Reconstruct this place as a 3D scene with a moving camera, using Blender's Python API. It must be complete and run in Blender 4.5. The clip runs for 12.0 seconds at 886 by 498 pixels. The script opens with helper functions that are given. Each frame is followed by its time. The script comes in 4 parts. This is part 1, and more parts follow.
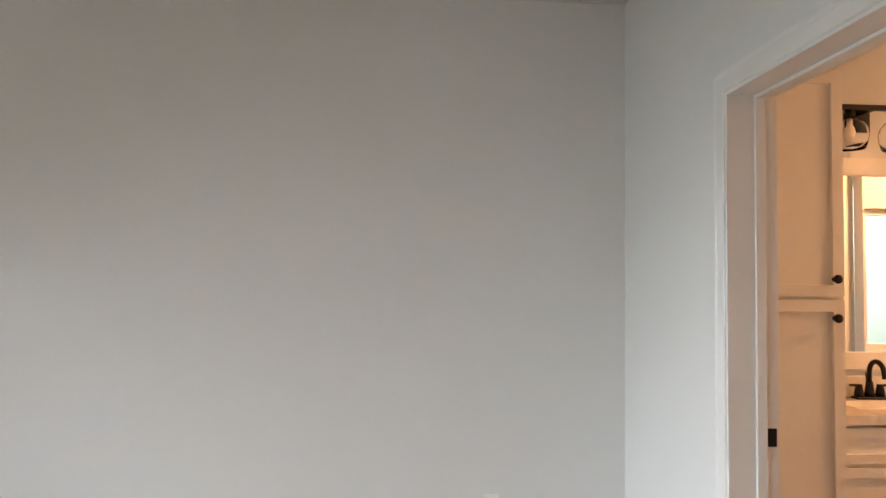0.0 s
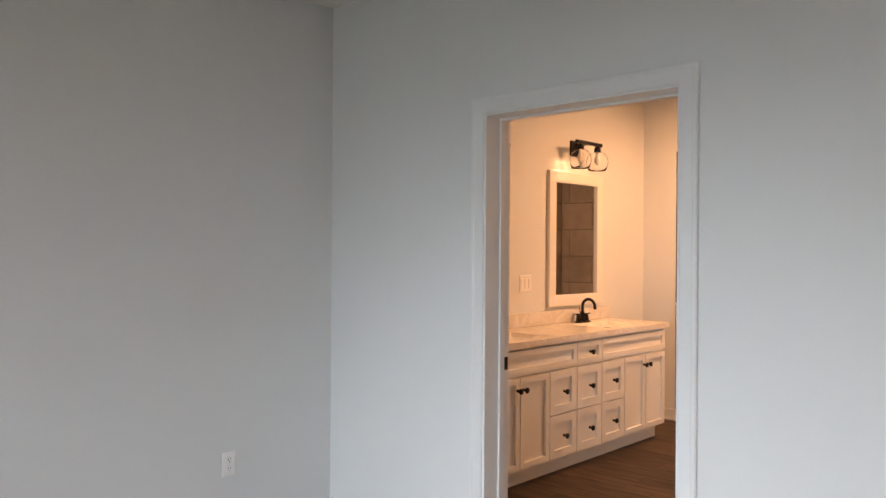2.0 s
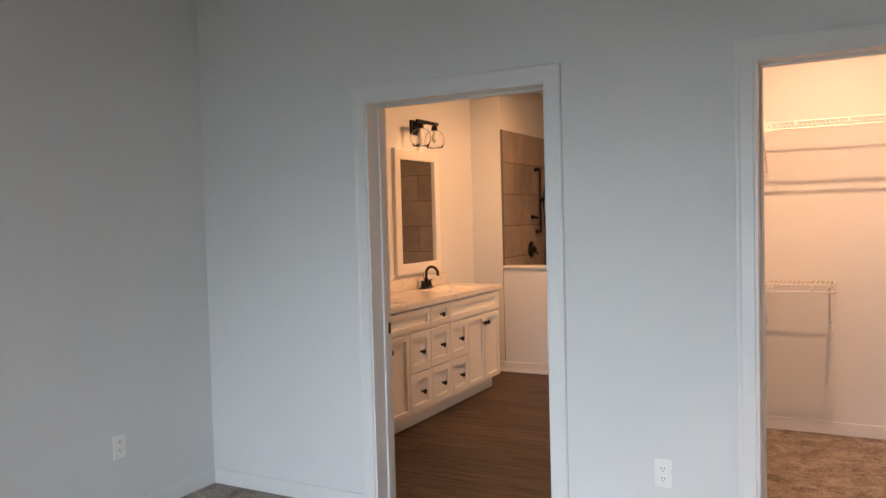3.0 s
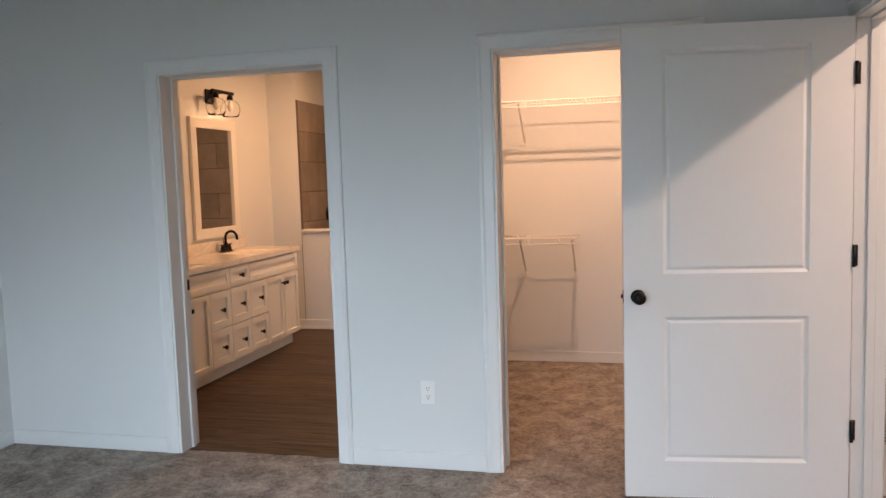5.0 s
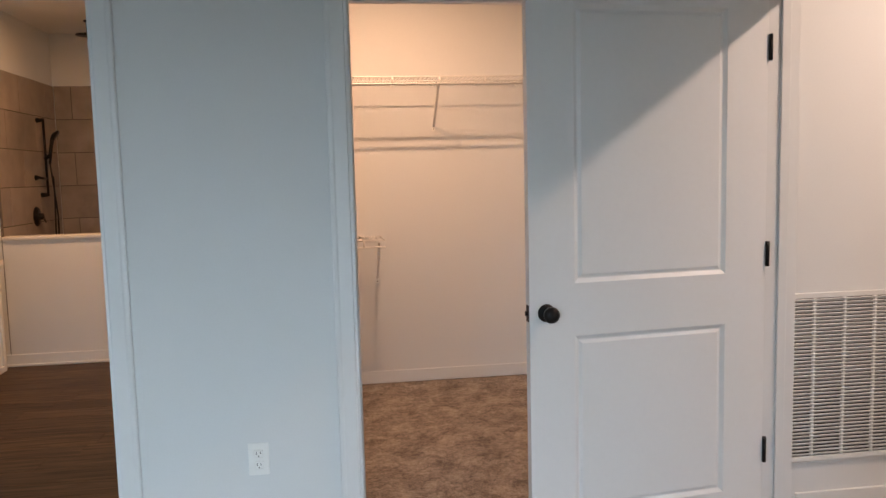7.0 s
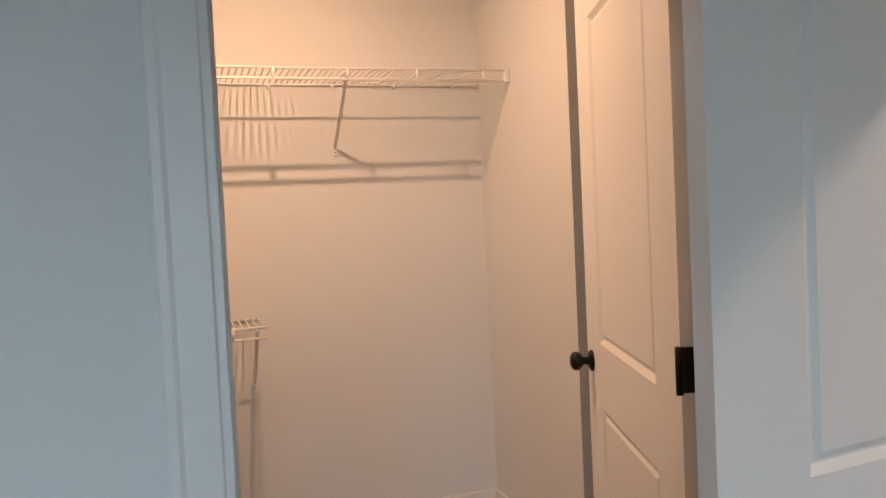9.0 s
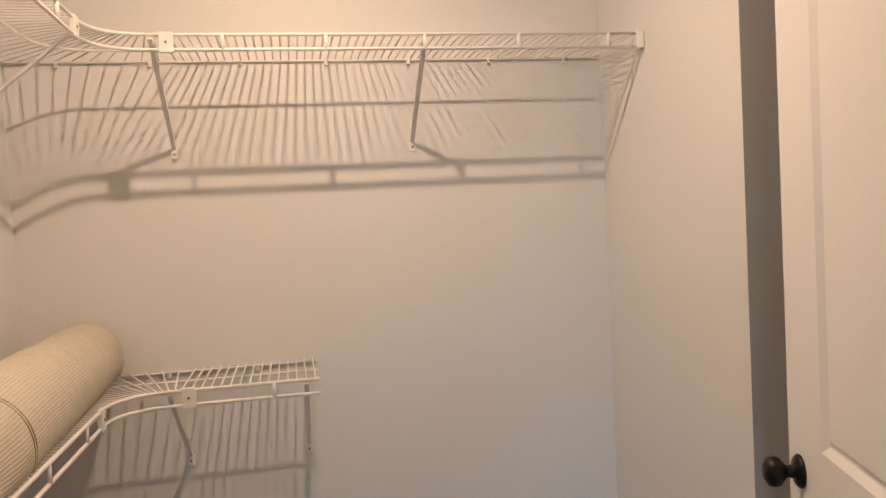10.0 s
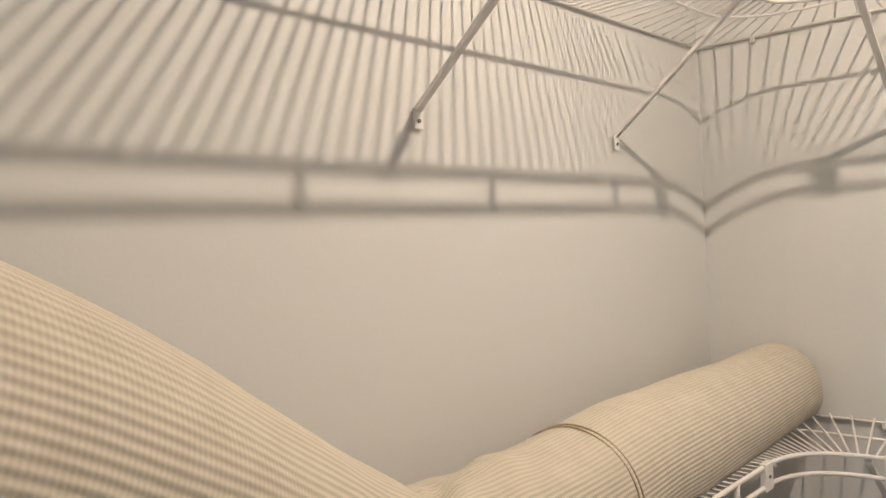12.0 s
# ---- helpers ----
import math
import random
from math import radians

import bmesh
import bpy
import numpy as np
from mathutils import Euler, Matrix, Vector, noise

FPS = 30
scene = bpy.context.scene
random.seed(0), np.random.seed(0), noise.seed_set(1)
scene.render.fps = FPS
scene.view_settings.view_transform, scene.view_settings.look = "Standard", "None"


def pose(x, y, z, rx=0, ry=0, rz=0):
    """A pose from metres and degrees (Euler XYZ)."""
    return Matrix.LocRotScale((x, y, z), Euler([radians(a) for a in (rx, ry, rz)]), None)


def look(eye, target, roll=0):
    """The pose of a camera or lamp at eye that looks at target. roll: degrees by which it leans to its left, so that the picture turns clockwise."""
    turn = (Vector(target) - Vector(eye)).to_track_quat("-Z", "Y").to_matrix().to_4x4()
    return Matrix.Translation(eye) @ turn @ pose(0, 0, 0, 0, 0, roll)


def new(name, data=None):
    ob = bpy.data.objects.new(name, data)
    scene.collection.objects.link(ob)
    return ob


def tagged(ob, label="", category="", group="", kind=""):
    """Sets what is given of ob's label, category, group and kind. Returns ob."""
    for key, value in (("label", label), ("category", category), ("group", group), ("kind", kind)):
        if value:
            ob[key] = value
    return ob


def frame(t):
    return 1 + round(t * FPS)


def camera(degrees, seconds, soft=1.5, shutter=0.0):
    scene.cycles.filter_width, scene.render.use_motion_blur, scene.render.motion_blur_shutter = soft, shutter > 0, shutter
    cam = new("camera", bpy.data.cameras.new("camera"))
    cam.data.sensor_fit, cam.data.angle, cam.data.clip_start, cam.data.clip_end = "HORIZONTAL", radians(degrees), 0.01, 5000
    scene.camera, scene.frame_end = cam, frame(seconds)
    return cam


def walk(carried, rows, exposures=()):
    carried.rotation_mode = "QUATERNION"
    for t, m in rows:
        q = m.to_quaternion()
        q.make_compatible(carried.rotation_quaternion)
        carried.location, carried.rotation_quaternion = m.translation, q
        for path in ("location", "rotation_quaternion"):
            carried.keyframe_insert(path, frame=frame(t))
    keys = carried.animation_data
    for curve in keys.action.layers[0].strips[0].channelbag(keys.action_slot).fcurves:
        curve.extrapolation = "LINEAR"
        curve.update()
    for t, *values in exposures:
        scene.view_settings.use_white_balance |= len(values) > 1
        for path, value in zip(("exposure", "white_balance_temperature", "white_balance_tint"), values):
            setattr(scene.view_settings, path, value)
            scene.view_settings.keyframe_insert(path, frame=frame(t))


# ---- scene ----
cam = camera(60.2, 12.0)
PATH = [
    (0, (0.227, -1.12, 1.399), (-1.765, -0.98, 1.496), 0.7),
    (0.5, (0.163, -1.493, 1.445), (-1.738, -0.881, 1.552), 1.8),
    (1, (0.112, -1.86, 1.425), (-1.642, -0.905, 1.533), 2.5),
    (1.5, (0.042, -2.265, 1.437), (-1.56, -1.07, 1.513), 1.8),
    (2, (0.0, -2.651, 1.441), (-1.371, -1.195, 1.444), 0.4),
    (2.5, (-0.101, -2.903, 1.459), (-1.245, -1.263, 1.423), -1.0),
    (3, (-0.127, -3.185, 1.476), (-1.066, -1.421, 1.395), -1.5),
    (3.2, (-0.134, -3.301, 1.467), (-1.014, -1.508, 1.366), -1.6),
    (4.8, (0.16, -3.671, 1.435), (-0.4, -1.76, 1.25), -1.9),
    (5, (0.184, -3.635, 1.449), (-0.294, -1.7, 1.272), -1.8),
    (5.5, (0.089, -3.476, 1.463), (-0.17, -1.5, 1.306), -1.7),
    (6, (-0.156, -3.283, 1.477), (-0.19, -1.289, 1.321), -1.6),
    (6.5, (-0.329, -3.107, 1.431), (-0.201, -1.119, 1.258), -1.4),
    (7, (-0.509, -2.769, 1.41), (-0.23, -0.798, 1.214), -1.4),
    (7.2, (-0.577, -2.635, 1.414), (-0.26, -0.67, 1.216), -1.6),
    (8.8, (-0.530, -1.226, 1.396), (0.080, 0.676, 1.299), -2.8),
    (9, (-0.482, -1.031, 1.401), (0.155, 0.862, 1.317), -2.7),
    (9.5, (-0.345, -0.636, 1.414), (0.223, 1.28, 1.326), -2.4),
    (9.8, (-0.296, -0.414, 1.463), (0.161, 1.531, 1.378), -2.7),
    (10, (-0.259, -0.268, 1.461), (0.131, 1.692, 1.378), -2.9),
    (10.5, (-0.215, 0.082, 1.463), (-0.216, 2.081, 1.382), -3.4),
    (11, (-0.152, 0.214, 1.462), (-0.921, 2.055, 1.329), -2.9),
    (11.2, (-0.109, 0.247, 1.452), (-1.149, 1.947, 1.286), -2.9),
    (11.5, (-0.132, 0.257, 1.456), (-1.382, 1.805, 1.253), -3.0),
    (12, (-0.155, 0.253, 1.493), (-1.53, 1.705, 1.475), -2.7),
]
walk(cam, [(t, look(eye, aim, roll)) for t, eye, aim, roll in PATH],
     exposures=[(0, 5.15, 8000, 19), (1.5, 4.95, 7700, 20), (3.0, 4.5, 7250, 18), (5.0, 4.37, 6800, 14), (7.2, 4.12, 6650, 11), (9.0, 4.08, 6600, 9), (9.5, 4.2, 6150, 4), (10.0, 4.1, 5450, -3), (11.0, 4.05, 4650, -12), (12.0, 4.25, 4600, -12)])

# ---- world and light ----
world = bpy.data.worlds.new("sky")
scene.world = world
world.use_nodes = True
wn = world.node_tree.nodes
sky = wn.new("ShaderNodeTexSky")
sky.sky_type = "NISHITA"
sky.sun_disc = False
sky.sun_elevation = radians(50)
sky.sun_rotation = radians(0)
sky.dust_density = 3.0
world.node_tree.links.new(sky.outputs[0], wn["Background"].inputs[0])
wn["Background"].inputs[1].default_value = 0.06

sun = new("sun", bpy.data.lights.new("sun", "SUN"))
sun.data.energy, sun.data.angle, sun.data.color = 0.5, radians(10), (1.0, 0.96, 0.9)
sun.matrix_world = look((0, 12, 14), (0, 0, 0))


def ceiling_disc(name, place, watts, colour, size):
    """A small round LED light under the ceiling, shining down."""
    lamp = new(name, bpy.data.lights.new(name, "AREA"))
    lamp.data.shape, lamp.data.size = "DISK", size
    lamp.data.energy, lamp.data.color = watts, colour
    lamp.location = place
    return lamp


# sky light falling in through the three bedroom windows
for x, turn in ((-2.425, 0.42), (-1.195, 0.05), (0.035, -0.6)):
    day = new("window_daylight", bpy.data.lights.new("window_daylight", "AREA"))
    day.data.shape, day.data.size, day.data.size_y = "RECTANGLE", 1.05, 1.2
    day.data.energy, day.data.color, day.data.spread = 0.75, (0.71, 0.87, 1.0), radians(80)
    day.matrix_world = look((x, -5.0, 1.32), (x + turn, -4.0, 0.76))

WARM = (1.0, 0.53, 0.26)
ceiling_disc("closet_ceiling_light", (-0.155, 1.345, 2.70), 1.75, (1.0, 0.575, 0.345), 0.046)
ceiling_disc("bath_ceiling_light", (-2.05, 2.75, 2.70), 2.0, WARM, 0.09)
ceiling_disc("hall_ceiling_light", (2.08, -1.0, 2.70), 2.1, (1.0, 0.72, 0.57), 0.12)

# ---- materials ----


def material(name, colour, rough=0.5, metal=0.0, grain=60.0, bump=0.1, dist=0.001, vary=0.06, large=1.5, per_object=0.0, coat=0.0):
    """Painted or plain surface: colour varied at two scales, fine relief."""
    m = bpy.data.materials.new(name)
    m.use_nodes = True
    n, l = m.node_tree.nodes, m.node_tree.links
    b = n["Principled BSDF"]
    b.inputs["Roughness"].default_value, b.inputs["Metallic"].default_value = rough, metal
    b.inputs["Coat Weight"].default_value = coat
    tc = n.new("ShaderNodeTexCoord")
    fine, big = n.new("ShaderNodeTexNoise"), n.new("ShaderNodeTexNoise")
    fine.inputs["Scale"].default_value, fine.inputs["Detail"].default_value = grain, 4
    big.inputs["Scale"].default_value, big.inputs["Detail"].default_value = large, 3
    geo = n.new("ShaderNodeNewGeometry")
    for t in (fine, big):
        l.new(geo.outputs["Position"], t.inputs["Vector"])
    mix = n.new("ShaderNodeMath")
    mix.operation = "MULTIPLY_ADD"
    l.new(big.outputs["Fac"], mix.inputs[0])
    mix.inputs[1].default_value = 0.6
    add = n.new("ShaderNodeMath")
    add.operation = "MULTIPLY"
    l.new(fine.outputs["Fac"], add.inputs[0])
    add.inputs[1].default_value = 0.4
    l.new(add.outputs[0], mix.inputs[2])
    last = mix.outputs[0]
    if per_object:
        info = n.new("ShaderNodeObjectInfo")
        po = n.new("ShaderNodeMath")
        po.operation = "MULTIPLY_ADD"
        l.new(info.outputs["Random"], po.inputs[0])
        po.inputs[1].default_value = per_object
        l.new(last, po.inputs[2])
        last = po.outputs[0]
    ramp = n.new("ShaderNodeMapRange")
    l.new(last, ramp.inputs[0])
    ramp.inputs[1].default_value, ramp.inputs[2].default_value = 0.3, 0.7 + per_object
    ramp.inputs[3].default_value, ramp.inputs[4].default_value = 1 - vary, 1 + vary
    col = n.new("ShaderNodeVectorMath")
    col.operation = "SCALE"
    col.inputs[0].default_value = colour
    l.new(ramp.outputs[0], col.inputs["Scale"])
    l.new(col.outputs[0], b.inputs["Base Color"])
    bp = n.new("ShaderNodeBump")
    bp.inputs["Strength"].default_value, bp.inputs["Distance"].default_value = bump, dist
    l.new(fine.outputs["Fac"], bp.inputs["Height"])
    l.new(bp.outputs[0], b.inputs["Normal"])
    return m


PAINT = material("wall_paint", (0.70, 0.715, 0.715), 0.75, grain=140, bump=0.25, dist=0.0008, vary=0.025, large=1.2)
CEIL = material("ceiling_paint", (0.72, 0.72, 0.71), 0.9, grain=90, bump=0.4, dist=0.001, vary=0.03)
TRIM = material("trim_paint", (0.73, 0.742, 0.74), 0.38, grain=40, bump=0.08, dist=0.0006, vary=0.02)
DOORP = material("door_paint", (0.78, 0.79, 0.79), 0.42, grain=55, bump=0.15, dist=0.0006, vary=0.02)
CAB = material("cabinet_paint", (0.79, 0.775, 0.74), 0.4, grain=35, bump=0.06, dist=0.0005, vary=0.025)
BLACK = material("black_metal", (0.012, 0.011, 0.011), 0.38, 0.6, grain=120, bump=0.1, dist=0.0003, vary=0.2)
WIRE = material("white_vinyl_wire", (0.80, 0.79, 0.77), 0.3, grain=80, bump=0.05, vary=0.03)
PLASTIC = material("white_plastic", (0.82, 0.82, 0.80), 0.3, grain=30, bump=0.03, vary=0.02)
SLOT = material("dark_slot", (0.03, 0.03, 0.03), 0.6, vary=0.1)
SCREW = material("steel_screw", (0.25, 0.24, 0.23), 0.35, 0.9, vary=0.1)
GROUT = material("grout", (0.055, 0.048, 0.042), 0.9, grain=200, bump=0.3, vary=0.1)
TILE = material("grey_brown_tile", (0.27, 0.225, 0.19), 0.32, grain=9, bump=0.12, dist=0.001, vary=0.42, large=2.6, per_object=0.25)
SILL = material("solid_surface_sill", (0.78, 0.76, 0.72), 0.25, grain=20, bump=0.03, vary=0.04)
GRASS = material("lawn", (0.04, 0.065, 0.022), 0.95, grain=6, bump=0.5, dist=0.02, vary=0.3, large=0.2)
CHROME_TRIM = material("tile_edge_trim", (0.16, 0.13, 0.11), 0.35, 0.5, vary=0.1)


def carpet_material():
    """Cut pile: tufts a centimetre across, brushed patches and fine fibre speckle."""
    m = bpy.data.materials.new("cut_pile_carpet")
    m.use_nodes = True
    n, l = m.node_tree.nodes, m.node_tree.links
    b = n["Principled BSDF"]
    b.inputs["Roughness"].default_value, b.inputs["Sheen Weight"].default_value = 0.97, 0.2
    geo = n.new("ShaderNodeNewGeometry")
    total = None
    heights = []
    for scale, detail, weight in ((7.0, 3, 1.1), (34.0, 3, 0.9), (120.0, 2, 1.0)):
        t = n.new("ShaderNodeTexNoise")
        t.inputs["Scale"].default_value, t.inputs["Detail"].default_value, t.inputs["Distortion"].default_value = scale, detail, 0.6
        l.new(geo.outputs["Position"], t.inputs["Vector"])
        w = n.new("ShaderNodeMath")
        w.operation = "MULTIPLY_ADD"
        l.new(t.outputs["Fac"], w.inputs[0])
        w.inputs[1].default_value = weight
        if total is None:
            w.inputs[2].default_value = 0.0
        else:
            l.new(total, w.inputs[2])
        total = w.outputs[0]
        heights.append(t.outputs["Fac"])
    spread = n.new("ShaderNodeMapRange")
    spread.inputs[1].default_value, spread.inputs[2].default_value = 1.13, 1.87
    l.new(total, spread.inputs[0])
    ramp = n.new("ShaderNodeValToRGB")
    e = ramp.color_ramp.elements
    e[0].position, e[0].color = 0.0, (0.085, 0.062, 0.048, 1)
    e[1].position, e[1].color = 1.0, (0.50, 0.42, 0.35, 1)
    mid = e.new(0.5)
    mid.color = (0.28, 0.222, 0.178, 1)
    l.new(spread.outputs[0], ramp.inputs[0])
    l.new(ramp.outputs[0], b.inputs["Base Color"])
    bp = n.new("ShaderNodeBump")
    bp.inputs["Strength"].default_value, bp.inputs["Distance"].default_value = 1.0, 0.012
    l.new(heights[2], bp.inputs["Height"])
    l.new(bp.outputs[0], b.inputs["Normal"])
    return m


def plank_material():
    m = bpy.data.materials.new("dark_vinyl_plank")
    m.use_nodes = True
    n, l = m.node_tree.nodes, m.node_tree.links
    b = n["Principled BSDF"]
    geo, info = n.new("ShaderNodeNewGeometry"), n.new("ShaderNodeObjectInfo")
    shift = n.new("ShaderNodeVectorMath")
    shift.operation = "MULTIPLY_ADD"
    comb = n.new("ShaderNodeCombineXYZ")
    for i in range(3):
        l.new(info.outputs["Random"], comb.inputs[i])
    l.new(comb.outputs[0], shift.inputs[0])
    shift.inputs[1].default_value = (37, 23, 11)
    l.new(geo.outputs["Position"], shift.inputs[2])
    mapn = n.new("ShaderNodeMapping")
    mapn.inputs["Scale"].default_value = (1.6, 26, 1)
    l.new(shift.outputs[0], mapn.inputs[0])
    g = n.new("ShaderNodeTexNoise")
    g.inputs["Scale"].default_value, g.inputs["Detail"].default_value, g.inputs["Distortion"].default_value = 1.6, 7, 1.2
    l.new(mapn.outputs[0], g.inputs["Vector"])
    ramp = n.new("ShaderNodeValToRGB")
    ramp.color_ramp.elements[0].position, ramp.color_ramp.elements[0].color = 0.34, (0.014, 0.008, 0.005, 1)
    ramp.color_ramp.elements[1].position, ramp.color_ramp.elements[1].color = 0.68, (0.115, 0.072, 0.046, 1)
    l.new(g.outputs["Fac"], ramp.inputs[0])
    hsv = n.new("ShaderNodeHueSaturation")
    val = n.new("ShaderNodeMapRange")
    val.inputs[3].default_value, val.inputs[4].default_value = 0.75, 1.25
    l.new(info.outputs["Random"], val.inputs[0])
    l.new(val.outputs[0], hsv.inputs["Value"])
    l.new(ramp.outputs[0], hsv.inputs["Color"])
    l.new(hsv.outputs[0], b.inputs["Base Color"])
    b.inputs["Roughness"].default_value = 0.5
    b.inputs["Specular IOR Level"].default_value = 0.3
    bp = n.new("ShaderNodeBump")
    bp.inputs["Strength"].default_value, bp.inputs["Distance"].default_value = 0.25, 0.001
    l.new(g.outputs["Fac"], bp.inputs["Height"])
    l.new(bp.outputs[0], b.inputs["Normal"])
    return m


def marble_material():
    m = bpy.data.materials.new("cultured_marble")
    m.use_nodes = True
    n, l = m.node_tree.nodes, m.node_tree.links
    b = n["Principled BSDF"]
    geo = n.new("ShaderNodeNewGeometry")
    a = n.new("ShaderNodeTexNoise")
    a.inputs["Scale"].default_value, a.inputs["Detail"].default_value, a.inputs["Distortion"].default_value = 3.2, 6, 2.6
    l.new(geo.outputs["Position"], a.inputs["Vector"])
    ramp = n.new("ShaderNodeValToRGB")
    e = ramp.color_ramp.elements
    e[0].position, e[0].color = 0.36, (0.82, 0.79, 0.74, 1)
    e[1].position, e[1].color = 0.62, (0.78, 0.74, 0.68, 1)
    v = e.new(0.5)
    v.color = (0.70, 0.64, 0.57, 1)
    l.new(a.outputs["Fac"], ramp.inputs[0])
    l.new(ramp.outputs[0], b.inputs["Base Color"])
    b.inputs["Roughness"].default_value = 0.18
    return m


def weave_material():
    """Cream jute carpet backing with ribs along and across the roll."""
    m = bpy.data.materials.new("woven_carpet_backing")
    m.use_nodes = True
    n, l = m.node_tree.nodes, m.node_tree.links
    b = n["Principled BSDF"]
    b.inputs["Roughness"].default_value = 0.92
    uv = n.new("ShaderNodeTexCoord")
    sep = n.new("ShaderNodeSeparateXYZ")
    l.new(uv.outputs["UV"], sep.inputs[0])
    waves = []
    for socket, freq in ((0, 2 * math.pi / 0.0078), (1, 2 * math.pi / 0.0052)):
        mul = n.new("ShaderNodeMath")
        mul.operation = "MULTIPLY"
        mul.inputs[1].default_value = freq
        l.new(sep.outputs[socket], mul.inputs[0])
        s = n.new("ShaderNodeMath")
        s.operation = "SINE"
        l.new(mul.outputs[0], s.inputs[0])
        waves.append(s.outputs[0])
    w = n.new("ShaderNodeMath")
    w.operation = "MULTIPLY_ADD"
    l.new(waves[1], w.inputs[0])
    w.inputs[1].default_value = 0.3
    l.new(waves[0], w.inputs[2])
    no = n.new("ShaderNodeTexNoise")
    no.inputs["Scale"].default_value, no.inputs["Detail"].default_value = 26, 6
    l.new(uv.outputs["Object"], no.inputs["Vector"])
    noa = n.new("ShaderNodeMath")
    noa.operation = "MULTIPLY_ADD"
    l.new(no.outputs["Fac"], noa.inputs[0])
    noa.inputs[1].default_value = 2.4
    l.new(w.outputs[0], noa.inputs[2])
    mr = n.new("ShaderNodeMapRange")
    l.new(noa.outputs[0], mr.inputs[0])
    mr.inputs[1].default_value, mr.inputs[2].default_value = -0.6, 2.6
    ramp = n.new("ShaderNodeValToRGB")
    ramp.color_ramp.elements[0].color = (0.45, 0.42, 0.34, 1)
    ramp.color_ramp.elements[1].color = (0.64, 0.605, 0.51, 1)
    l.new(mr.outputs[0], ramp.inputs[0])
    l.new(ramp.outputs[0], b.inputs["Base Color"])
    bp = n.new("ShaderNodeBump")
    bp.inputs["Strength"].default_value, bp.inputs["Distance"].default_value = 0.4, 0.0012
    l.new(noa.outputs[0], bp.inputs["Height"])
    l.new(bp.outputs[0], b.inputs["Normal"])
    return m


def clear_material(name, rough, metal, transmission, colour=(1, 1, 1)):
    m = bpy.data.materials.new(name)
    m.use_nodes = True
    b = m.node_tree.nodes["Principled BSDF"]
    b.inputs["Base Color"].default_value = (*colour, 1)
    b.inputs["Roughness"].default_value, b.inputs["Metallic"].default_value = rough, metal
    b.inputs["Transmission Weight"].default_value = transmission
    b.inputs["IOR"].default_value = 1.45
    return m


CARPET, PLANK, MARBLE, WEAVE = carpet_material(), plank_material(), marble_material(), weave_material()
MIRROR = clear_material("mirror_silver", 0.02, 1.0, 0.0, (0.86, 0.88, 0.87))
GLASS = clear_material("clear_glass", 0.0, 0.0, 1.0)
SHADE = clear_material("thin_shade_glass", 0.0, 0.0, 1.0)
SHADE.node_tree.nodes["Principled BSDF"].inputs["IOR"].default_value = 1.16
FROST = clear_material("obscure_glass", 0.4, 0.0, 1.0, (0.28, 0.36, 0.39))
BULB = clear_material("frosted_bulb", 0.35, 0.0, 0.3, (0.92, 0.88, 0.80))

# ---- mesh helpers ----


def part(name, bm, mat, parent=None, label="", smooth=False):
    me = bpy.data.meshes.new(name)
    bmesh.ops.recalc_face_normals(bm, faces=bm.faces[:])
    if smooth:
        for f in bm.faces:
            f.smooth = True
    bm.to_mesh(me)
    bm.free()
    me.materials.append(mat)
    ob = new(name, me)
    ob.parent = parent
    if label:
        ob["label"] = label
    return ob


def piece(name, me, parent, place, turn=0.0):
    """One more object on an existing mesh, under parent."""
    ob = new(name, me)
    ob.parent = parent
    ob.location = place
    ob.rotation_euler = (0, 0, turn)
    return ob


def thing(name, label, category, group="", kind="", at=(0, 0, 0), turn=0.0):
    ob = new(name)
    ob.empty_display_size = 0.1
    ob.location, ob.rotation_euler = at, (0, 0, turn)
    return tagged(ob, label, category, group, kind)


def box(bm, x0, x1, y0, y1, z0, z1, bevel=0.0, seg=2):
    vs = bmesh.ops.create_cube(bm, size=1.0)["verts"]
    for v in vs:
        v.co = ((x0 + x1) / 2 + v.co.x * (x1 - x0), (y0 + y1) / 2 + v.co.y * (y1 - y0), (z0 + z1) / 2 + v.co.z * (z1 - z0))
    if bevel:
        es = list({e for v in vs for e in v.link_edges})
        bmesh.ops.bevel(bm, geom=es, offset=bevel, segments=seg, affect="EDGES", profile=0.5)
    return bm


def boxed(*args, **kw):
    return box(bmesh.new(), *args, **kw)


def tube(bm, pts, radius, sides=8, cap=True):
    """A round rod swept along points; radius may be one number or one per point."""
    pts = [Vector(p) for p in pts]
    radii = radius if isinstance(radius, (list, tuple)) else [radius] * len(pts)
    rings, up = [], None
    for i, p in enumerate(pts):
        d = (pts[min(i + 1, len(pts) - 1)] - pts[max(i - 1, 0)]).normalized()
        if up is None:
            up = d.orthogonal().normalized()
        up = (up - d * up.dot(d)).normalized()
        side = d.cross(up)
        rings.append([bm.verts.new(p + radii[i] * (math.cos(a) * up + math.sin(a) * side)) for a in [2 * math.pi * k / sides for k in range(sides)]])
    for a, b in zip(rings, rings[1:]):
        for k in range(sides):
            f = bm.faces.new((a[k], a[(k + 1) % sides], b[(k + 1) % sides], b[k]))
            f.smooth = sides > 6
    if cap:
        bm.faces.new(rings[0])
        bm.faces.new(rings[-1][::-1])
    return bm


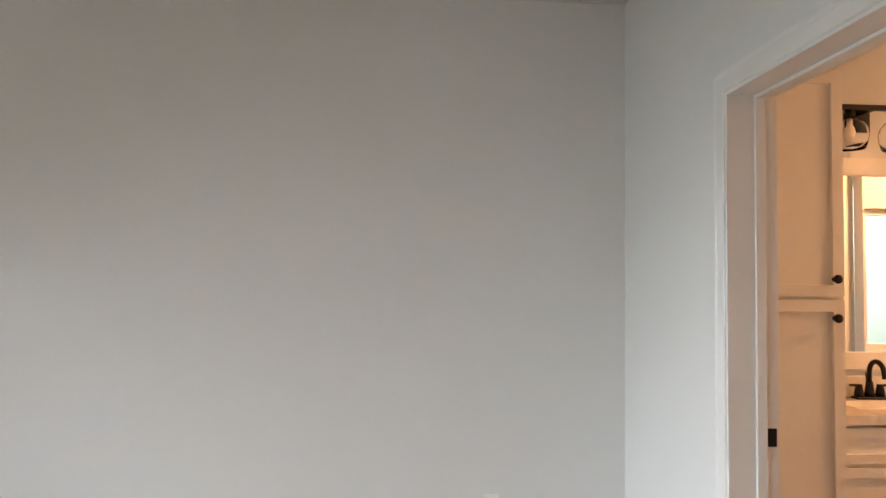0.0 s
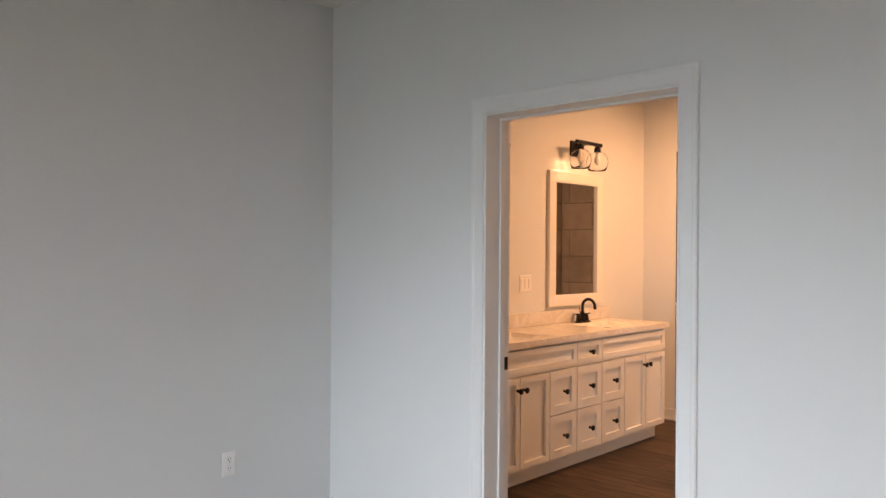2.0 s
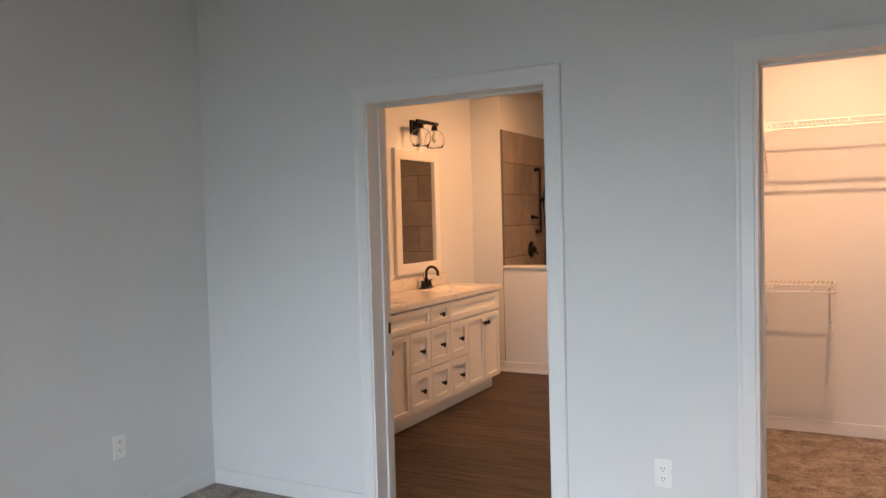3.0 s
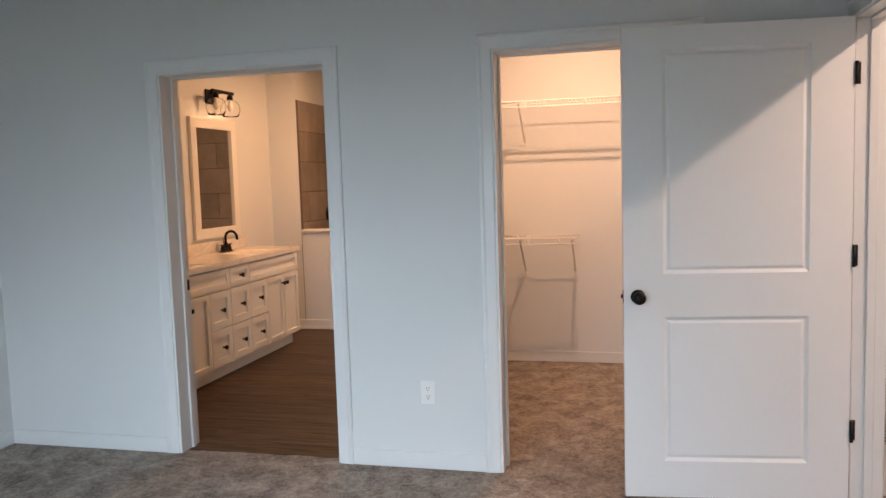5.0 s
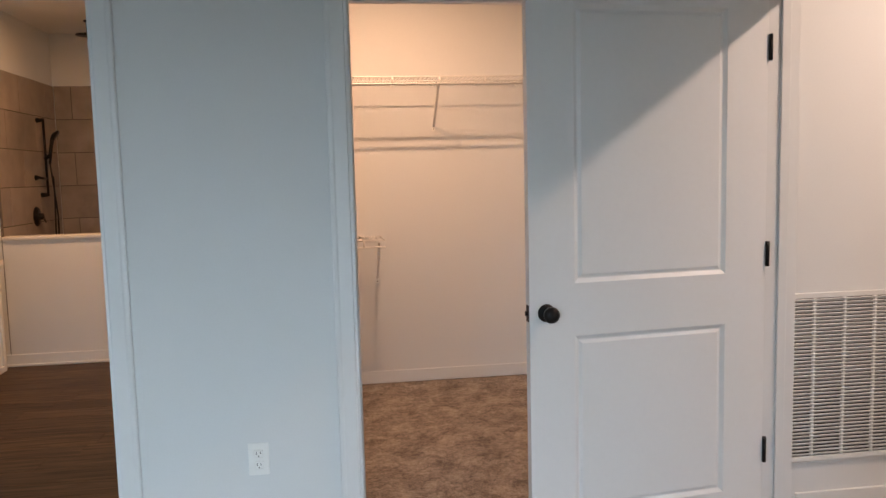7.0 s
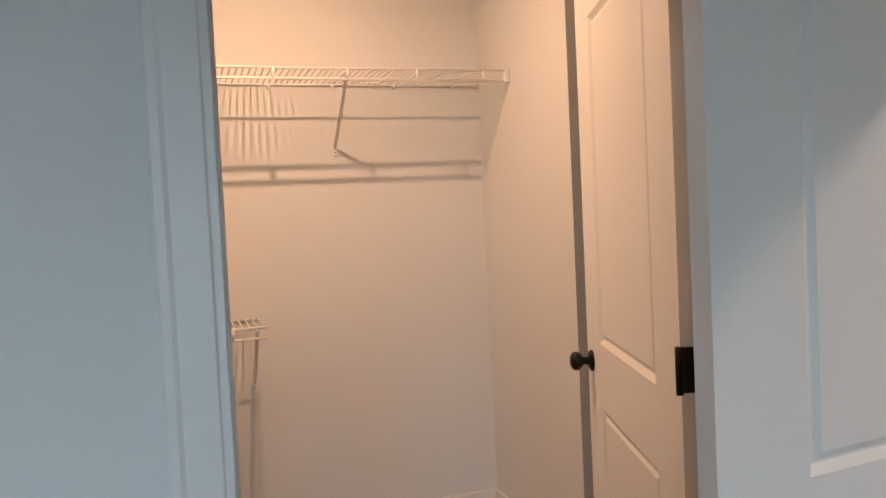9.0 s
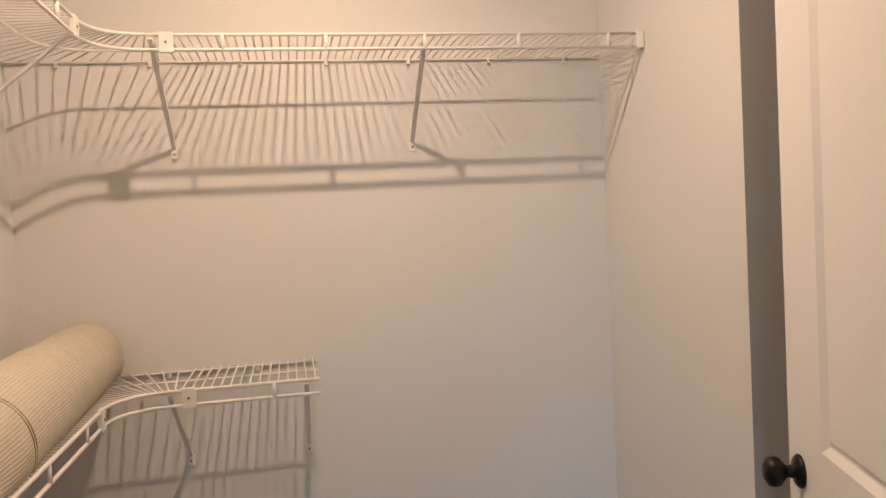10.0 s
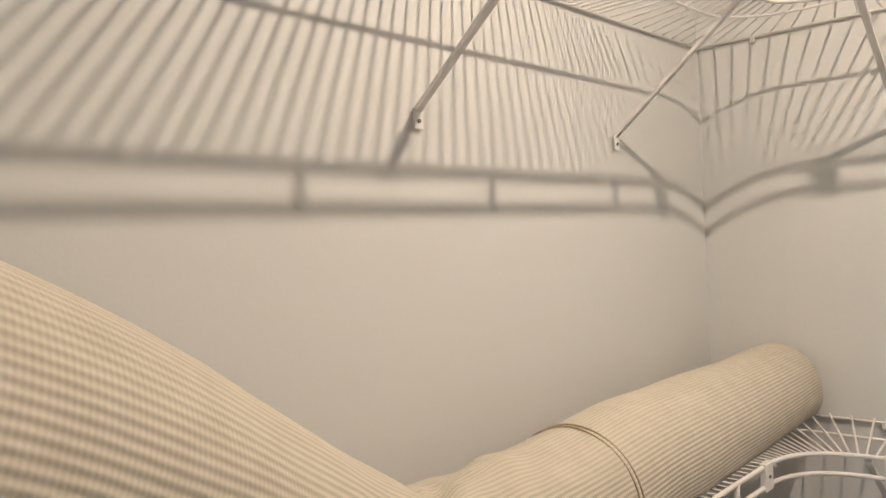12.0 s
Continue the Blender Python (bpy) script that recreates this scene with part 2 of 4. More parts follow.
def lathe(bm, profile, matrix, sides=20, closed_ends=True):
    """Profile of (radius, height) turned round z, then placed by matrix."""
    rings = []
    for r, h in profile:
        rings.append([bm.verts.new(matrix @ Vector((r * math.cos(2 * math.pi * k / sides), r * math.sin(2 * math.pi * k / sides), h))) for k in range(sides)])
    for a, b in zip(rings, rings[1:]):
        for k in range(sides):
            f = bm.faces.new((a[k], a[(k + 1) % sides], b[(k + 1) % sides], b[k]))
            f.smooth = True
    if closed_ends:
        bm.faces.new(rings[0])
        bm.faces.new(rings[-1][::-1])
    return bm


def wall_mesh(axis, p0, p1, u0, u1, z0, z1, holes=()):
    """A thick wall across axis between p0 and p1, from u0 to u1, with holes (ua, ub, za, zb) through it."""
    us = sorted({u0, u1, *[h[0] for h in holes], *[h[1] for h in holes]})
    zs = sorted({z0, z1, *[h[2] for h in holes], *[h[3] for h in holes]})
    bm = bmesh.new()
    for ua, ub in zip(us, us[1:]):
        for za, zb in zip(zs, zs[1:]):
            um, zm = (ua + ub) / 2, (za + zb) / 2
            if any(h[0] < um < h[1] and h[2] < zm < h[3] for h in holes):
                continue
            if axis == "y":
                box(bm, ua, ub, p0, p1, za, zb)
            else:
                box(bm, p0, p1, ua, ub, za, zb)
    bmesh.ops.remove_doubles(bm, verts=bm.verts[:], dist=1e-5)
    seen = {}
    for f in bm.faces:
        c = f.calc_center_median()
        seen.setdefault((round(c.x, 4), round(c.y, 4), round(c.z, 4)), []).append(f)
    twins = [f for fs in seen.values() if len(fs) > 1 for f in fs]
    bmesh.ops.delete(bm, geom=twins, context="FACES")
    return bm


def setting(name, bm, mat, label, category):
    return tagged(part(name, bm, mat), label, category, kind="structure")


# ---- plan ----
XW, XE, YS = -3.34, 1.10, -5.1          # bedroom: west and east faces, south face
CEILZ, T = 2.77, 0.165                  # ceiling height, thickness of the wall with the doors
BATH = (-2.246, -1.288)                  # bathroom opening
CLOS = (-0.456, 0.446)                  # closet opening
DOORZ = 2.068
CXW, CXE, CYN = -1.108, 0.872, 2.345    # closet faces
KNEE, SHX, SHN, SHE = 3.476, -3.02, 4.80, -1.55   # knee wall, shower faces
RAIN = (-2.51, 4.2)                      # rain shower head
HALL = (-0.985, -0.075)                 # hall opening along the east wall
HALLZ = 2.085

# ---- structure ----
setting("wall_north", wall_mesh("y", 0, T, XW, 3.4, 0, CEILZ, [(*BATH, 0, DOORZ), (*CLOS, 0, DOORZ)]), PAINT,
        "pale painted drywall with two cased openings", "wall")
setting("wall_west", wall_mesh("x", XW - 0.15, XW, YS - 0.15, 5.0, -0.05, CEILZ), PAINT, "plain pale painted drywall", "wall")
setting("wall_east", wall_mesh("x", XE, XE + 0.125, YS, 0, 0, CEILZ, [(*HALL, 0, HALLZ)]), PAINT, "pale painted drywall with a doorway to the hall", "wall")
WINS = [(-3.0, -1.85, 0.5, 2.06), (-1.77, -0.62, 0.5, 2.06), (-0.54, 0.61, 0.5, 2.06)]
setting("wall_south", wall_mesh("y", YS - 0.15, YS, XW, XE + 0.125, 0, CEILZ, WINS), PAINT, "pale painted drywall with three windows", "wall")
setting("wall_closet_west", wall_mesh("x", CXW - 0.115, CXW, T, CYN, 0, CEILZ), PAINT, "plain painted closet side wall", "wall")
setting("wall_closet_north", wall_mesh("y", CYN, CYN + 0.115, CXW - 0.115, CXE + 0.115, 0, CEILZ), PAINT, "plain painted closet back wall", "wall")
setting("wall_closet_east", wall_mesh("x", CXE, CXE + 0.115, 1.477, CYN, 0, CEILZ), PAINT, "short painted closet side wall", "wall")
setting("wall_alcove_north", wall_mesh("y", 2.0, 2.115, CXE + 0.115, 2.0, 0, CEILZ), PAINT, "plain painted closet alcove wall", "wall")
setting("wall_alcove_east", wall_mesh("x", 1.95, 2.065, T, 2.0, 0, CEILZ), PAINT, "plain painted closet alcove wall", "wall")
setting("wall_bath_east", wall_mesh("x", -1.34, -1.225, CYN + 0.115, 5.0, 0, CEILZ, [(2.47, 3.30, 0.95, 2.03)]), PAINT, "plain painted bathroom wall", "wall")
setting("wall_shower_north", wall_mesh("y", SHN + 0.012, SHN + 0.15, XW, -1.225, 0, CEILZ), PAINT, "painted wall above shower tile", "wall")
setting("wall_shower_west", wall_mesh("x", XW, SHX - 0.012, KNEE, SHN + 0.012, 0, CEILZ), PAINT, "painted wall beside the shower above the tile", "wall")
setting("wall_shower_east", wall_mesh("x", SHE + 0.012, -1.34, KNEE, SHN + 0.012, 0, CEILZ), PAINT, "painted wall beside the shower above the tile", "wall")
setting("knee_wall", wall_mesh("y", KNEE, KNEE + 0.12, SHX - 0.012, SHE + 0.012, 0, 0.985), PAINT, "painted half wall in front of the tiled shower", "wall")
setting("wall_hall_east", wall_mesh("x", 3.4, 3.52, -3.0, T, 0, CEILZ), PAINT, "plain painted hall wall", "wall")
setting("wall_hall_south", wall_mesh("y", -3.0, -2.88, XE + 0.125, 3.4, 0, CEILZ), PAINT, "plain painted hall wall", "wall")
setting("ceiling", boxed(XW - 0.15, 3.52, YS - 0.15, 5.0, CEILZ, CEILZ + 0.12), CEIL, "flat pale painted ceiling", "ceiling")
setting("floor_subfloor", boxed(XW - 0.15, 3.52, YS - 0.15, 5.0, -0.12, -0.014), GROUT, "plain subfloor under the finishes", "floor")


def carpet(name, x0, x1, y0, y1, label):
    bm = bmesh.new()
    nx, ny = int((x1 - x0) / 0.04), int((y1 - y0) / 0.04)
    grid = [[bm.verts.new((x0 + (x1 - x0) * i / nx, y0 + (y1 - y0) * j / ny, 0)) for i in range(nx + 1)] for j in range(ny + 1)]
    for j in range(ny):
        for i in range(nx):
            bm.faces.new((grid[j][i], grid[j][i + 1], grid[j + 1][i + 1], grid[j + 1][i])).smooth = True
    for v in bm.verts:
        v.co.z = -0.002 + 0.005 * noise.noise(Vector((v.co.x * 9, v.co.y * 9, 1))) + 0.003 * noise.noise(Vector((v.co.x * 23, v.co.y * 23, 5)))
    return setting(name, bm, CARPET, label, "carpet")


carpet("floor_bedroom", XW, XE + 0.1, YS, 0.06, "taupe cut pile carpet wall to wall")
carpet("floor_closet", CXW, 1.95, 0.06, CYN, "taupe cut pile carpet with vacuum marks")
carpet("floor_hall", XE + 0.1, 3.4, -2.88, 0.0, "taupe cut pile carpet")
setting("shower_floor", boxed(SHX, SHE, KNEE + 0.12, SHN, -0.012, 0.02, bevel=0.004), SILL, "pale shower base", "floor")
setting("ground", boxed(-160, 160, -160, 160, -0.6, -0.4), GRASS, "lawn outside the windows", "ground")


def window(u0, u1, z0, z1):
    w = tagged(new("window_1"), "white framed double hung window", "window", "bedroom windows", "structure")
    w.location = (u0, YS - 0.15, z0)
    a, b = u1 - u0, z1 - z0
    for r in ((0, a, 0, 0.05), (0, a, b - 0.05, b), (0, 0.05, 0.05, b - 0.05), (a - 0.05, a, 0.05, b - 0.05), (0.05, a - 0.05, b / 2 - 0.02, b / 2 + 0.02)):
        part("window_frame", boxed(r[0], r[1], 0.03, 0.09, r[2], r[3], bevel=0.004), TRIM, w)
    for za, zb in ((0.05, b / 2 - 0.02), (b / 2 + 0.02, b - 0.05)):
        p = part("pane", boxed(0.05, a - 0.05, 0.055, 0.061, za, zb), GLASS, w)
        p.visible_shadow = False
    part("window_sill", boxed(-0.03, a + 0.03, 0.09, 0.19, -0.022, -0.002, bevel=0.004), TRIM, w)


for wi in WINS:
    window(*wi)
bw = tagged(new("window_2"), "white framed bathroom window", "window", kind="structure")
for q in ((2.47, 3.30, 0.95, 1.0), (2.47, 3.30, 1.98, 2.03), (2.47, 2.51, 1.0, 1.98), (3.26, 3.30, 1.0, 1.98)):
    part("window_frame", boxed(-1.30, -1.24, q[0], q[1], q[2], q[3], bevel=0.004), TRIM, bw)
for za, zb in ((1.0, 1.98),):
    part("pane", boxed(-1.273, -1.267, 2.51, 3.26, za, zb), FROST, bw).visible_shadow = False

# ---- casings, jambs, baseboards ----


def casing(name, u0, u1, top, place, turn, depth, label, both=True, stop=0.085):
    """Jamb lining and flat casing round an opening; local x along the wall, y into it."""
    o = tagged(new(name), label, "door frame", kind="structure")
    o.location, o.rotation_euler = place, (0, 0, turn)
    j = 0.018
    part("jamb", boxed(u0 - 0.001, u0 + j, -0.004, depth + 0.004, 0, top, bevel=0.001), TRIM, o)
    part("jamb", boxed(u1 - j, u1 + 0.001, -0.004, depth + 0.004, 0, top, bevel=0.001), TRIM, o)
    part("head_jamb", boxed(u0 + j, u1 - j, -0.004, depth + 0.004, top - j, top, bevel=0.001), TRIM, o)
    s0, s1 = stop, stop + 0.035
    part("door_stop", boxed(u0 + j, u0 + j + 0.011, s0, s1, 0, top - j, bevel=0.002), TRIM, o)
    part("door_stop", boxed(u1 - j - 0.011, u1 - j, s0, s1, 0, top - j, bevel=0.002), TRIM, o)
    part("door_stop", boxed(u0 + j + 0.011, u1 - j - 0.011, s0, s1, top - j - 0.011, top - j, bevel=0.002), TRIM, o)
    for face, out in ((-0.0005, -1),) + (((depth + 0.0005, 1),) if both else ()):
        for name_, bm in casing_run(u0 + 0.006, u1 - 0.006, top - 0.006, face, out):
            part(name_, bm, TRIM, o)
    return o


# moulded section: (distance from the opening, thickness)
CASING = ((0.0, 0.0), (0.0, 0.008), (0.003, 0.0105), (0.048, 0.0125), (0.055, 0.0155), (0.066, 0.0155), (0.070, 0.012), (0.070, 0.0))


def casing_run(u0, u1, top, face, out):
    """Two legs and a head with mitred corners."""
    def station(k, d, t):
        x = (u0 - d, u0 - d, u1 + d, u1 + d)[k]
        z = (0.0, top + d, top + d, 0.0)[k]
        return (x, face + out * t, z)
    for k, name_ in enumerate(("side_casing", "head_casing", "side_casing")):
        bm = bmesh.new()
        a, b = [[bm.verts.new(station(q, d, t)) for d, t in CASING] for q in (k, k + 1)]
        n = len(CASING)
        for i in range(n):
            bm.faces.new((a[i], a[(i + 1) % n], b[(i + 1) % n], b[i]))
        bm.faces.new(a)
        bm.faces.new(b[::-1])
        yield name_, bm


casing("door_frame_bath", *BATH, DOORZ, (0, 0, 0), 0, T, "white painted cased opening to the bathroom", stop=0.09)
casing("door_frame_closet", *CLOS, DOORZ, (0, 0, 0), 0, T, "white painted cased opening to the closet", stop=0.09)
# hall opening: local x runs along -y from the corner
casing("door_frame_hall", 0.075, 0.985, HALLZ, (XE, 0, 0), -math.pi / 2, 0.125, "white painted cased doorway to the hall", stop=0.05, both=True)


def baseboard(name, x0, x1, y0, y1, h=0.085):
    bm = bmesh.new()
    box(bm, x0, x1, y0, y1, 0, h, bevel=0.004)
    return setting(name, bm, TRIM, "white painted baseboard", "baseboard")


B = 0.013
baseboard("baseboard", XW, XW + B, YS, 0)
baseboard("baseboard", XW + B, BATH[0] - 0.065, -B, 0)
baseboard("baseboard", BATH[1] + 0.065, CLOS[0] - 0.065, -B, 0)
baseboard("baseboard", CLOS[1] + 0.065, XE, -B, 0)
baseboard("baseboard", XE - B, XE, YS, HALL[0] - 0.065)
baseboard("baseboard", CXW, CXE, CYN - B, CYN)
baseboard("baseboard", CXW, CXW + B, T, CYN - B)
baseboard("baseboard", CXE - B, CXE, 1.477, CYN - B)
baseboard("baseboard", CXE - B, CXE + 0.115, 1.477 - B, 1.477)
baseboard("baseboard", XE + 0.2, 3.4, -B, 0)
baseboard("baseboard", XW, SHE, KNEE - B, KNEE, 0.095)
baseboard("shoe_moulding", XW, SHE, KNEE - B - 0.014, KNEE - B, 0.02)

# ---- doors ----


def leaf_mesh(w, h, t, panels):
    """A moulded two-panel leaf: x from the hinge, y across, z up from its foot."""
    xs = sorted({0, w, *[p[0] for p in panels], *[p[1] for p in panels]})
    zs = sorted({0, h, *[p[2] for p in panels], *[p[3] for p in panels]})
    bm = bmesh.new()
    cells = []
    for y, s in ((-t / 2, 1), (t / 2, -1)):
        grid = [[bm.verts.new((x, y, z)) for x in xs] for z in zs]
        for k in range(len(zs) - 1):
            for i in range(len(xs) - 1):
                q = [grid[k][i], grid[k][i + 1], grid[k + 1][i + 1], grid[k + 1][i]]
                f = bm.faces.new(q if s > 0 else q[::-1])
                xm, zm = (xs[i] + xs[i + 1]) / 2, (zs[k] + zs[k + 1]) / 2
                if any(p[0] < xm < p[1] and p[2] < zm < p[3] for p in panels):
                    cells.append(f)
    rim = {}
    for v in bm.verts:
        rim[(round(v.co.x, 5), round(v.co.y, 5), round(v.co.z, 5))] = v
    ring = [(x, 0) for x in xs] + [(w, z) for z in zs[1:]] + [(x, h) for x in xs[-2::-1]] + [(0, z) for z in zs[-2:0:-1]]
    for a, b in zip(ring, ring[1:] + ring[:1]):
        bm.faces.new([rim[(round(p[0], 5), round(y, 5), round(p[1], 5))] for p, y in ((a, -t / 2), (a, t / 2), (b, t / 2), (b, -t / 2))])
    bmesh.ops.inset_individual(bm, faces=cells, thickness=0.006, depth=0.002)
    bmesh.ops.inset_individual(bm, faces=cells, thickness=0.020, depth=-0.010)
    bmesh.ops.inset_individual(bm, faces=cells, thickness=0.006, depth=0.0)
    bmesh.ops.inset_individual(bm, faces=cells, thickness=0.016, depth=0.006)
    return bm


KNOB = [(0.0, 0.0), (0.032, 0.0), (0.032, 0.004), (0.026, 0.010), (0.013, 0.013), (0.011, 0.026), (0.018, 0.032), (0.027, 0.040), (0.029, 0.050), (0.026, 0.060), (0.014, 0.067), (0.0, 0.068)]


def door(name, w, h, place, turn, label, knob_z=0.915, hinge_side=-1, hinges=(0.31, 1.07, 1.83)):
    o = tagged(new(name), label, "door", kind="structure")
    o.location, o.rotation_euler = place, (0, 0, turn)
    t = 0.035
    st = 0.17
    part("leaf", leaf_mesh(w, h, t, [(st, w - st, 0.165, 0.815), (st, w - st, 1.004, h - 0.095)]), DOORP, o)
    for s in (-1, 1):
        m = Matrix.Translation((w - 0.062, s * t / 2, knob_z)) @ Matrix.Rotation(radians(90) * (1 if s < 0 else -1), 4, "X")
        part("knob", lathe(bmesh.new(), KNOB, m), BLACK, o, "black round door knob", True)
    latch = part("latch_plate", boxed(w - 0.001, w + 0.0015, -0.0125, 0.0125, knob_z - 0.029, knob_z + 0.029, bevel=0.0006), BLACK, o)
    part("latch", boxed(w, w + 0.010, -0.006, 0.006, knob_z - 0.008, knob_z + 0.008, bevel=0.002), BLACK, latch)
    for z in hinges:
        s = hinge_side
        hg = part("hinge", boxed(-0.0025, 0.0005, -0.0165, 0.0165, z - 0.045, z + 0.045, bevel=0.001), BLACK, o, "black hinge leaf")
        bm = bmesh.new()
        tube(bm, [(-0.006, s * (t / 2 + 0.005), z - 0.047), (-0.006, s * (t / 2 + 0.005), z + 0.047)], 0.0075, 10)
        part("knuckle", bm, BLACK, hg)
    return o


# bedroom door, swung open along the north wall
door("door_1", 0.944, 2.06, (1.087, -0.096, 0.012), math.pi + radians(6.3), "white two-panel door swung wide open with black knob", 0.905, hinge_side=1)
for z in (0.322, 1.082, 1.842):
    tagged(part("jamb_hinge", boxed(XE - 0.002, XE + 0.016, -0.0955, -0.0935, z - 0.045, z + 0.045, bevel=0.0008), BLACK),
           "black hinge leaf screwed to the hall jamb", "hinge", "hall door hinges", "structure")
# closet door, swung into the closet
door("door_2", 0.885, 2.03, (0.430, 0.214, 0.012), radians(90 - 17.6), "white two-panel closet door standing open inward", 0.935, hinge_side=1)
for z in (0.33, 1.09, 1.85):
    tagged(part("jamb_hinge", boxed(CLOS[1] - 0.021, CLOS[1] - 0.0185, 0.130, 0.190, z - 0.045, z + 0.045, bevel=0.001), BLACK),
           "black hinge leaf screwed to the closet jamb", "hinge", "closet door hinges", "structure")
sp = tagged(part("strike_plate", boxed(BATH[0] + 0.018, BATH[0] + 0.0205, 0.128, 0.160, 0.885, 0.945, bevel=0.001), BLACK),
            "black strike plate on the bathroom jamb", "strike plate", "strike plates", "structure")
sp = tagged(part("strike_plate", boxed(XE + 0.012, XE + 0.044, HALL[0] + 0.018, HALL[0] + 0.0205, 0.885, 0.945, bevel=0.001), BLACK),
            "black strike plate on the hall jamb", "strike plate", "strike plates", "structure")

# ---- outlets, switch, vent ----


def outlet(place, turn):
    o = thing("wall_outlet", "white duplex wall outlet with cover plate", "outlet", "wall outlets", at=place, turn=turn)
    part("cover_plate", boxed(-0.037, 0.037, -0.006, 0, -0.06, 0.06, bevel=0.003), PLASTIC, o)
    for dz in (-0.021, 0.021):
        r = part("receptacle", boxed(-0.017, 0.017, -0.0085, -0.0061, dz - 0.0145, dz + 0.0145, bevel=0.004), PLASTIC, o)
        for dx, hh in ((-0.0065, 0.0045), (0.0065, 0.0036)):
            part("slot", boxed(dx - 0.0012, dx + 0.0012, -0.0092, -0.0086, dz + 0.002 - hh, dz + 0.003 + hh), SLOT, r)
        bm = bmesh.new()
        tube(bm, [(0, -0.0086, dz - 0.009), (0, -0.0092, dz - 0.009)], 0.0025, 8)
        part("slot", bm, SLOT, r)
    bm = bmesh.new()
    tube(bm, [(0, -0.0061, 0), (0, -0.0075, 0)], 0.003, 8)
    part("screw", bm, PLASTIC, o)
    return o


outlet((-0.813, 0, 0.393), 0)
outlet((XW, -0.632, 0.383), math.pi / 2)

sw = thing("light_switch", "white triple rocker switch plate on the bathroom wall", "switch", at=(XW, 1.762, 1.205), turn=math.pi / 2)
part("cover_plate", boxed(-0.07, 0.07, -0.006, 0, -0.06, 0.06, bevel=0.003), PLASTIC, sw)
for dx in (-0.045, 0, 0.045):
    part("rocker", boxed(dx - 0.0165, dx + 0.0165, -0.010, -0.0061, -0.033, 0.033, bevel=0.002), PLASTIC, sw)

vent = thing("air_return_grille", "white metal return air grille on the hall wall", "vent", at=(1.235, 0, 0.215))
VW, VH = 0.66, 0.69
part("backing", boxed(0.01, VW - 0.01, -0.003, -0.0005, 0.01, VH - 0.01), SLOT, vent)
for r in ((0, VW, 0, 0.022), (0, VW, VH - 0.022, VH), (0, 0.022, 0.022, VH - 0.022), (VW - 0.022, VW, 0.022, VH - 0.022)):
    part("frame", boxed(r[0], r[1], -0.014, -0.0035, r[2], r[3], bevel=0.003), TRIM, vent)
for k in range(1, 5):
    x = VW * k / 5
    part("divider", boxed(x - 0.006, x + 0.006, -0.013, -0.0035, 0.0225, VH - 0.0225, bevel=0.002), TRIM, vent)
bm = bmesh.new()
box(bm, 0.0225, VW - 0.0225, -0.0082, 0.0082, -0.0014, 0.0014)
bmesh.ops.rotate(bm, verts=bm.verts[:], cent=(0, 0, 0), matrix=Matrix.Rotation(radians(-40), 3, "X"))
first = part("slat", bm, TRIM, vent)
NS = 44
for k in range(NS):
    z = 0.03 + (VH - 0.06) * k / (NS - 1)
    if k == 0:
        first.location = (0, -0.0096, z)
    else:
        piece("slat", first.data, vent, (0, -0.0096, z))

# ---- bathroom ----


def shaker(parent, name, y0, y1, z0, z1, x, rail=0.055, knobs=()):
    """A framed front on the face x, facing +x: four rails and a sunk panel, with knobs at (y, z)."""
    g = 0.0045
    y0, y1, z0, z1 = y0 + g, y1 - g, z0 + g, z1 - g
    bm = bmesh.new()
    vs = [bm.verts.new(c) for c in ((x + 0.022, y0, z0), (x + 0.022, y1, z0), (x + 0.022, y1, z1), (x + 0.022, y0, z1))]
    bk = [bm.verts.new((x, v.co.y, v.co.z)) for v in vs]
    f = bm.faces.new(vs)
    bm.faces.new(bk[::-1])
    for i in range(4):
        bm.faces.new((vs[i], bk[i], bk[(i + 1) % 4], vs[(i + 1) % 4]))
    bmesh.ops.recalc_face_normals(bm, faces=bm.faces[:])
    bmesh.ops.inset_individual(bm, faces=[f], thickness=rail, depth=0)
    bmesh.ops.inset_individual(bm, faces=[f], thickness=0.0015, depth=-0.015)
    fr = part(name, bm, CAB, parent)
    for ky, kz in knobs:
        bm = bmesh.new()
        m = Matrix.Translation((x + 0.0072 if len(knobs) == 1 and rail < 0.05 else x + 0.022, ky, kz)) @ Matrix.Rotation(radians(90), 4, "Y")
        lathe(bm, [(0.0, 0.0), (0.010, 0.0), (0.008, 0.006), (0.008, 0.016), (0.015, 0.021), (0.0185, 0.027), (0.0175, 0.034), (0.008, 0.037), (0.0, 0.037)], m, 14)
        part("knob", bm, BLACK, fr, "black cabinet knob", True)
    return fr


FX = -2.83
def base_unit(y0, y1, label):
    c = thing("vanity_cabinet", label, "cabinet", "vanity cabinets")
    part("body", boxed(XW, FX, y0 + 0.0005, y1 - 0.0005, 0.105, 0.853), CAB, c)
    part("toe_kick", boxed(XW, FX - 0.06, y0 + 0.0005, y1 - 0.0005, 0, 0.1045), CAB, c)
    return c


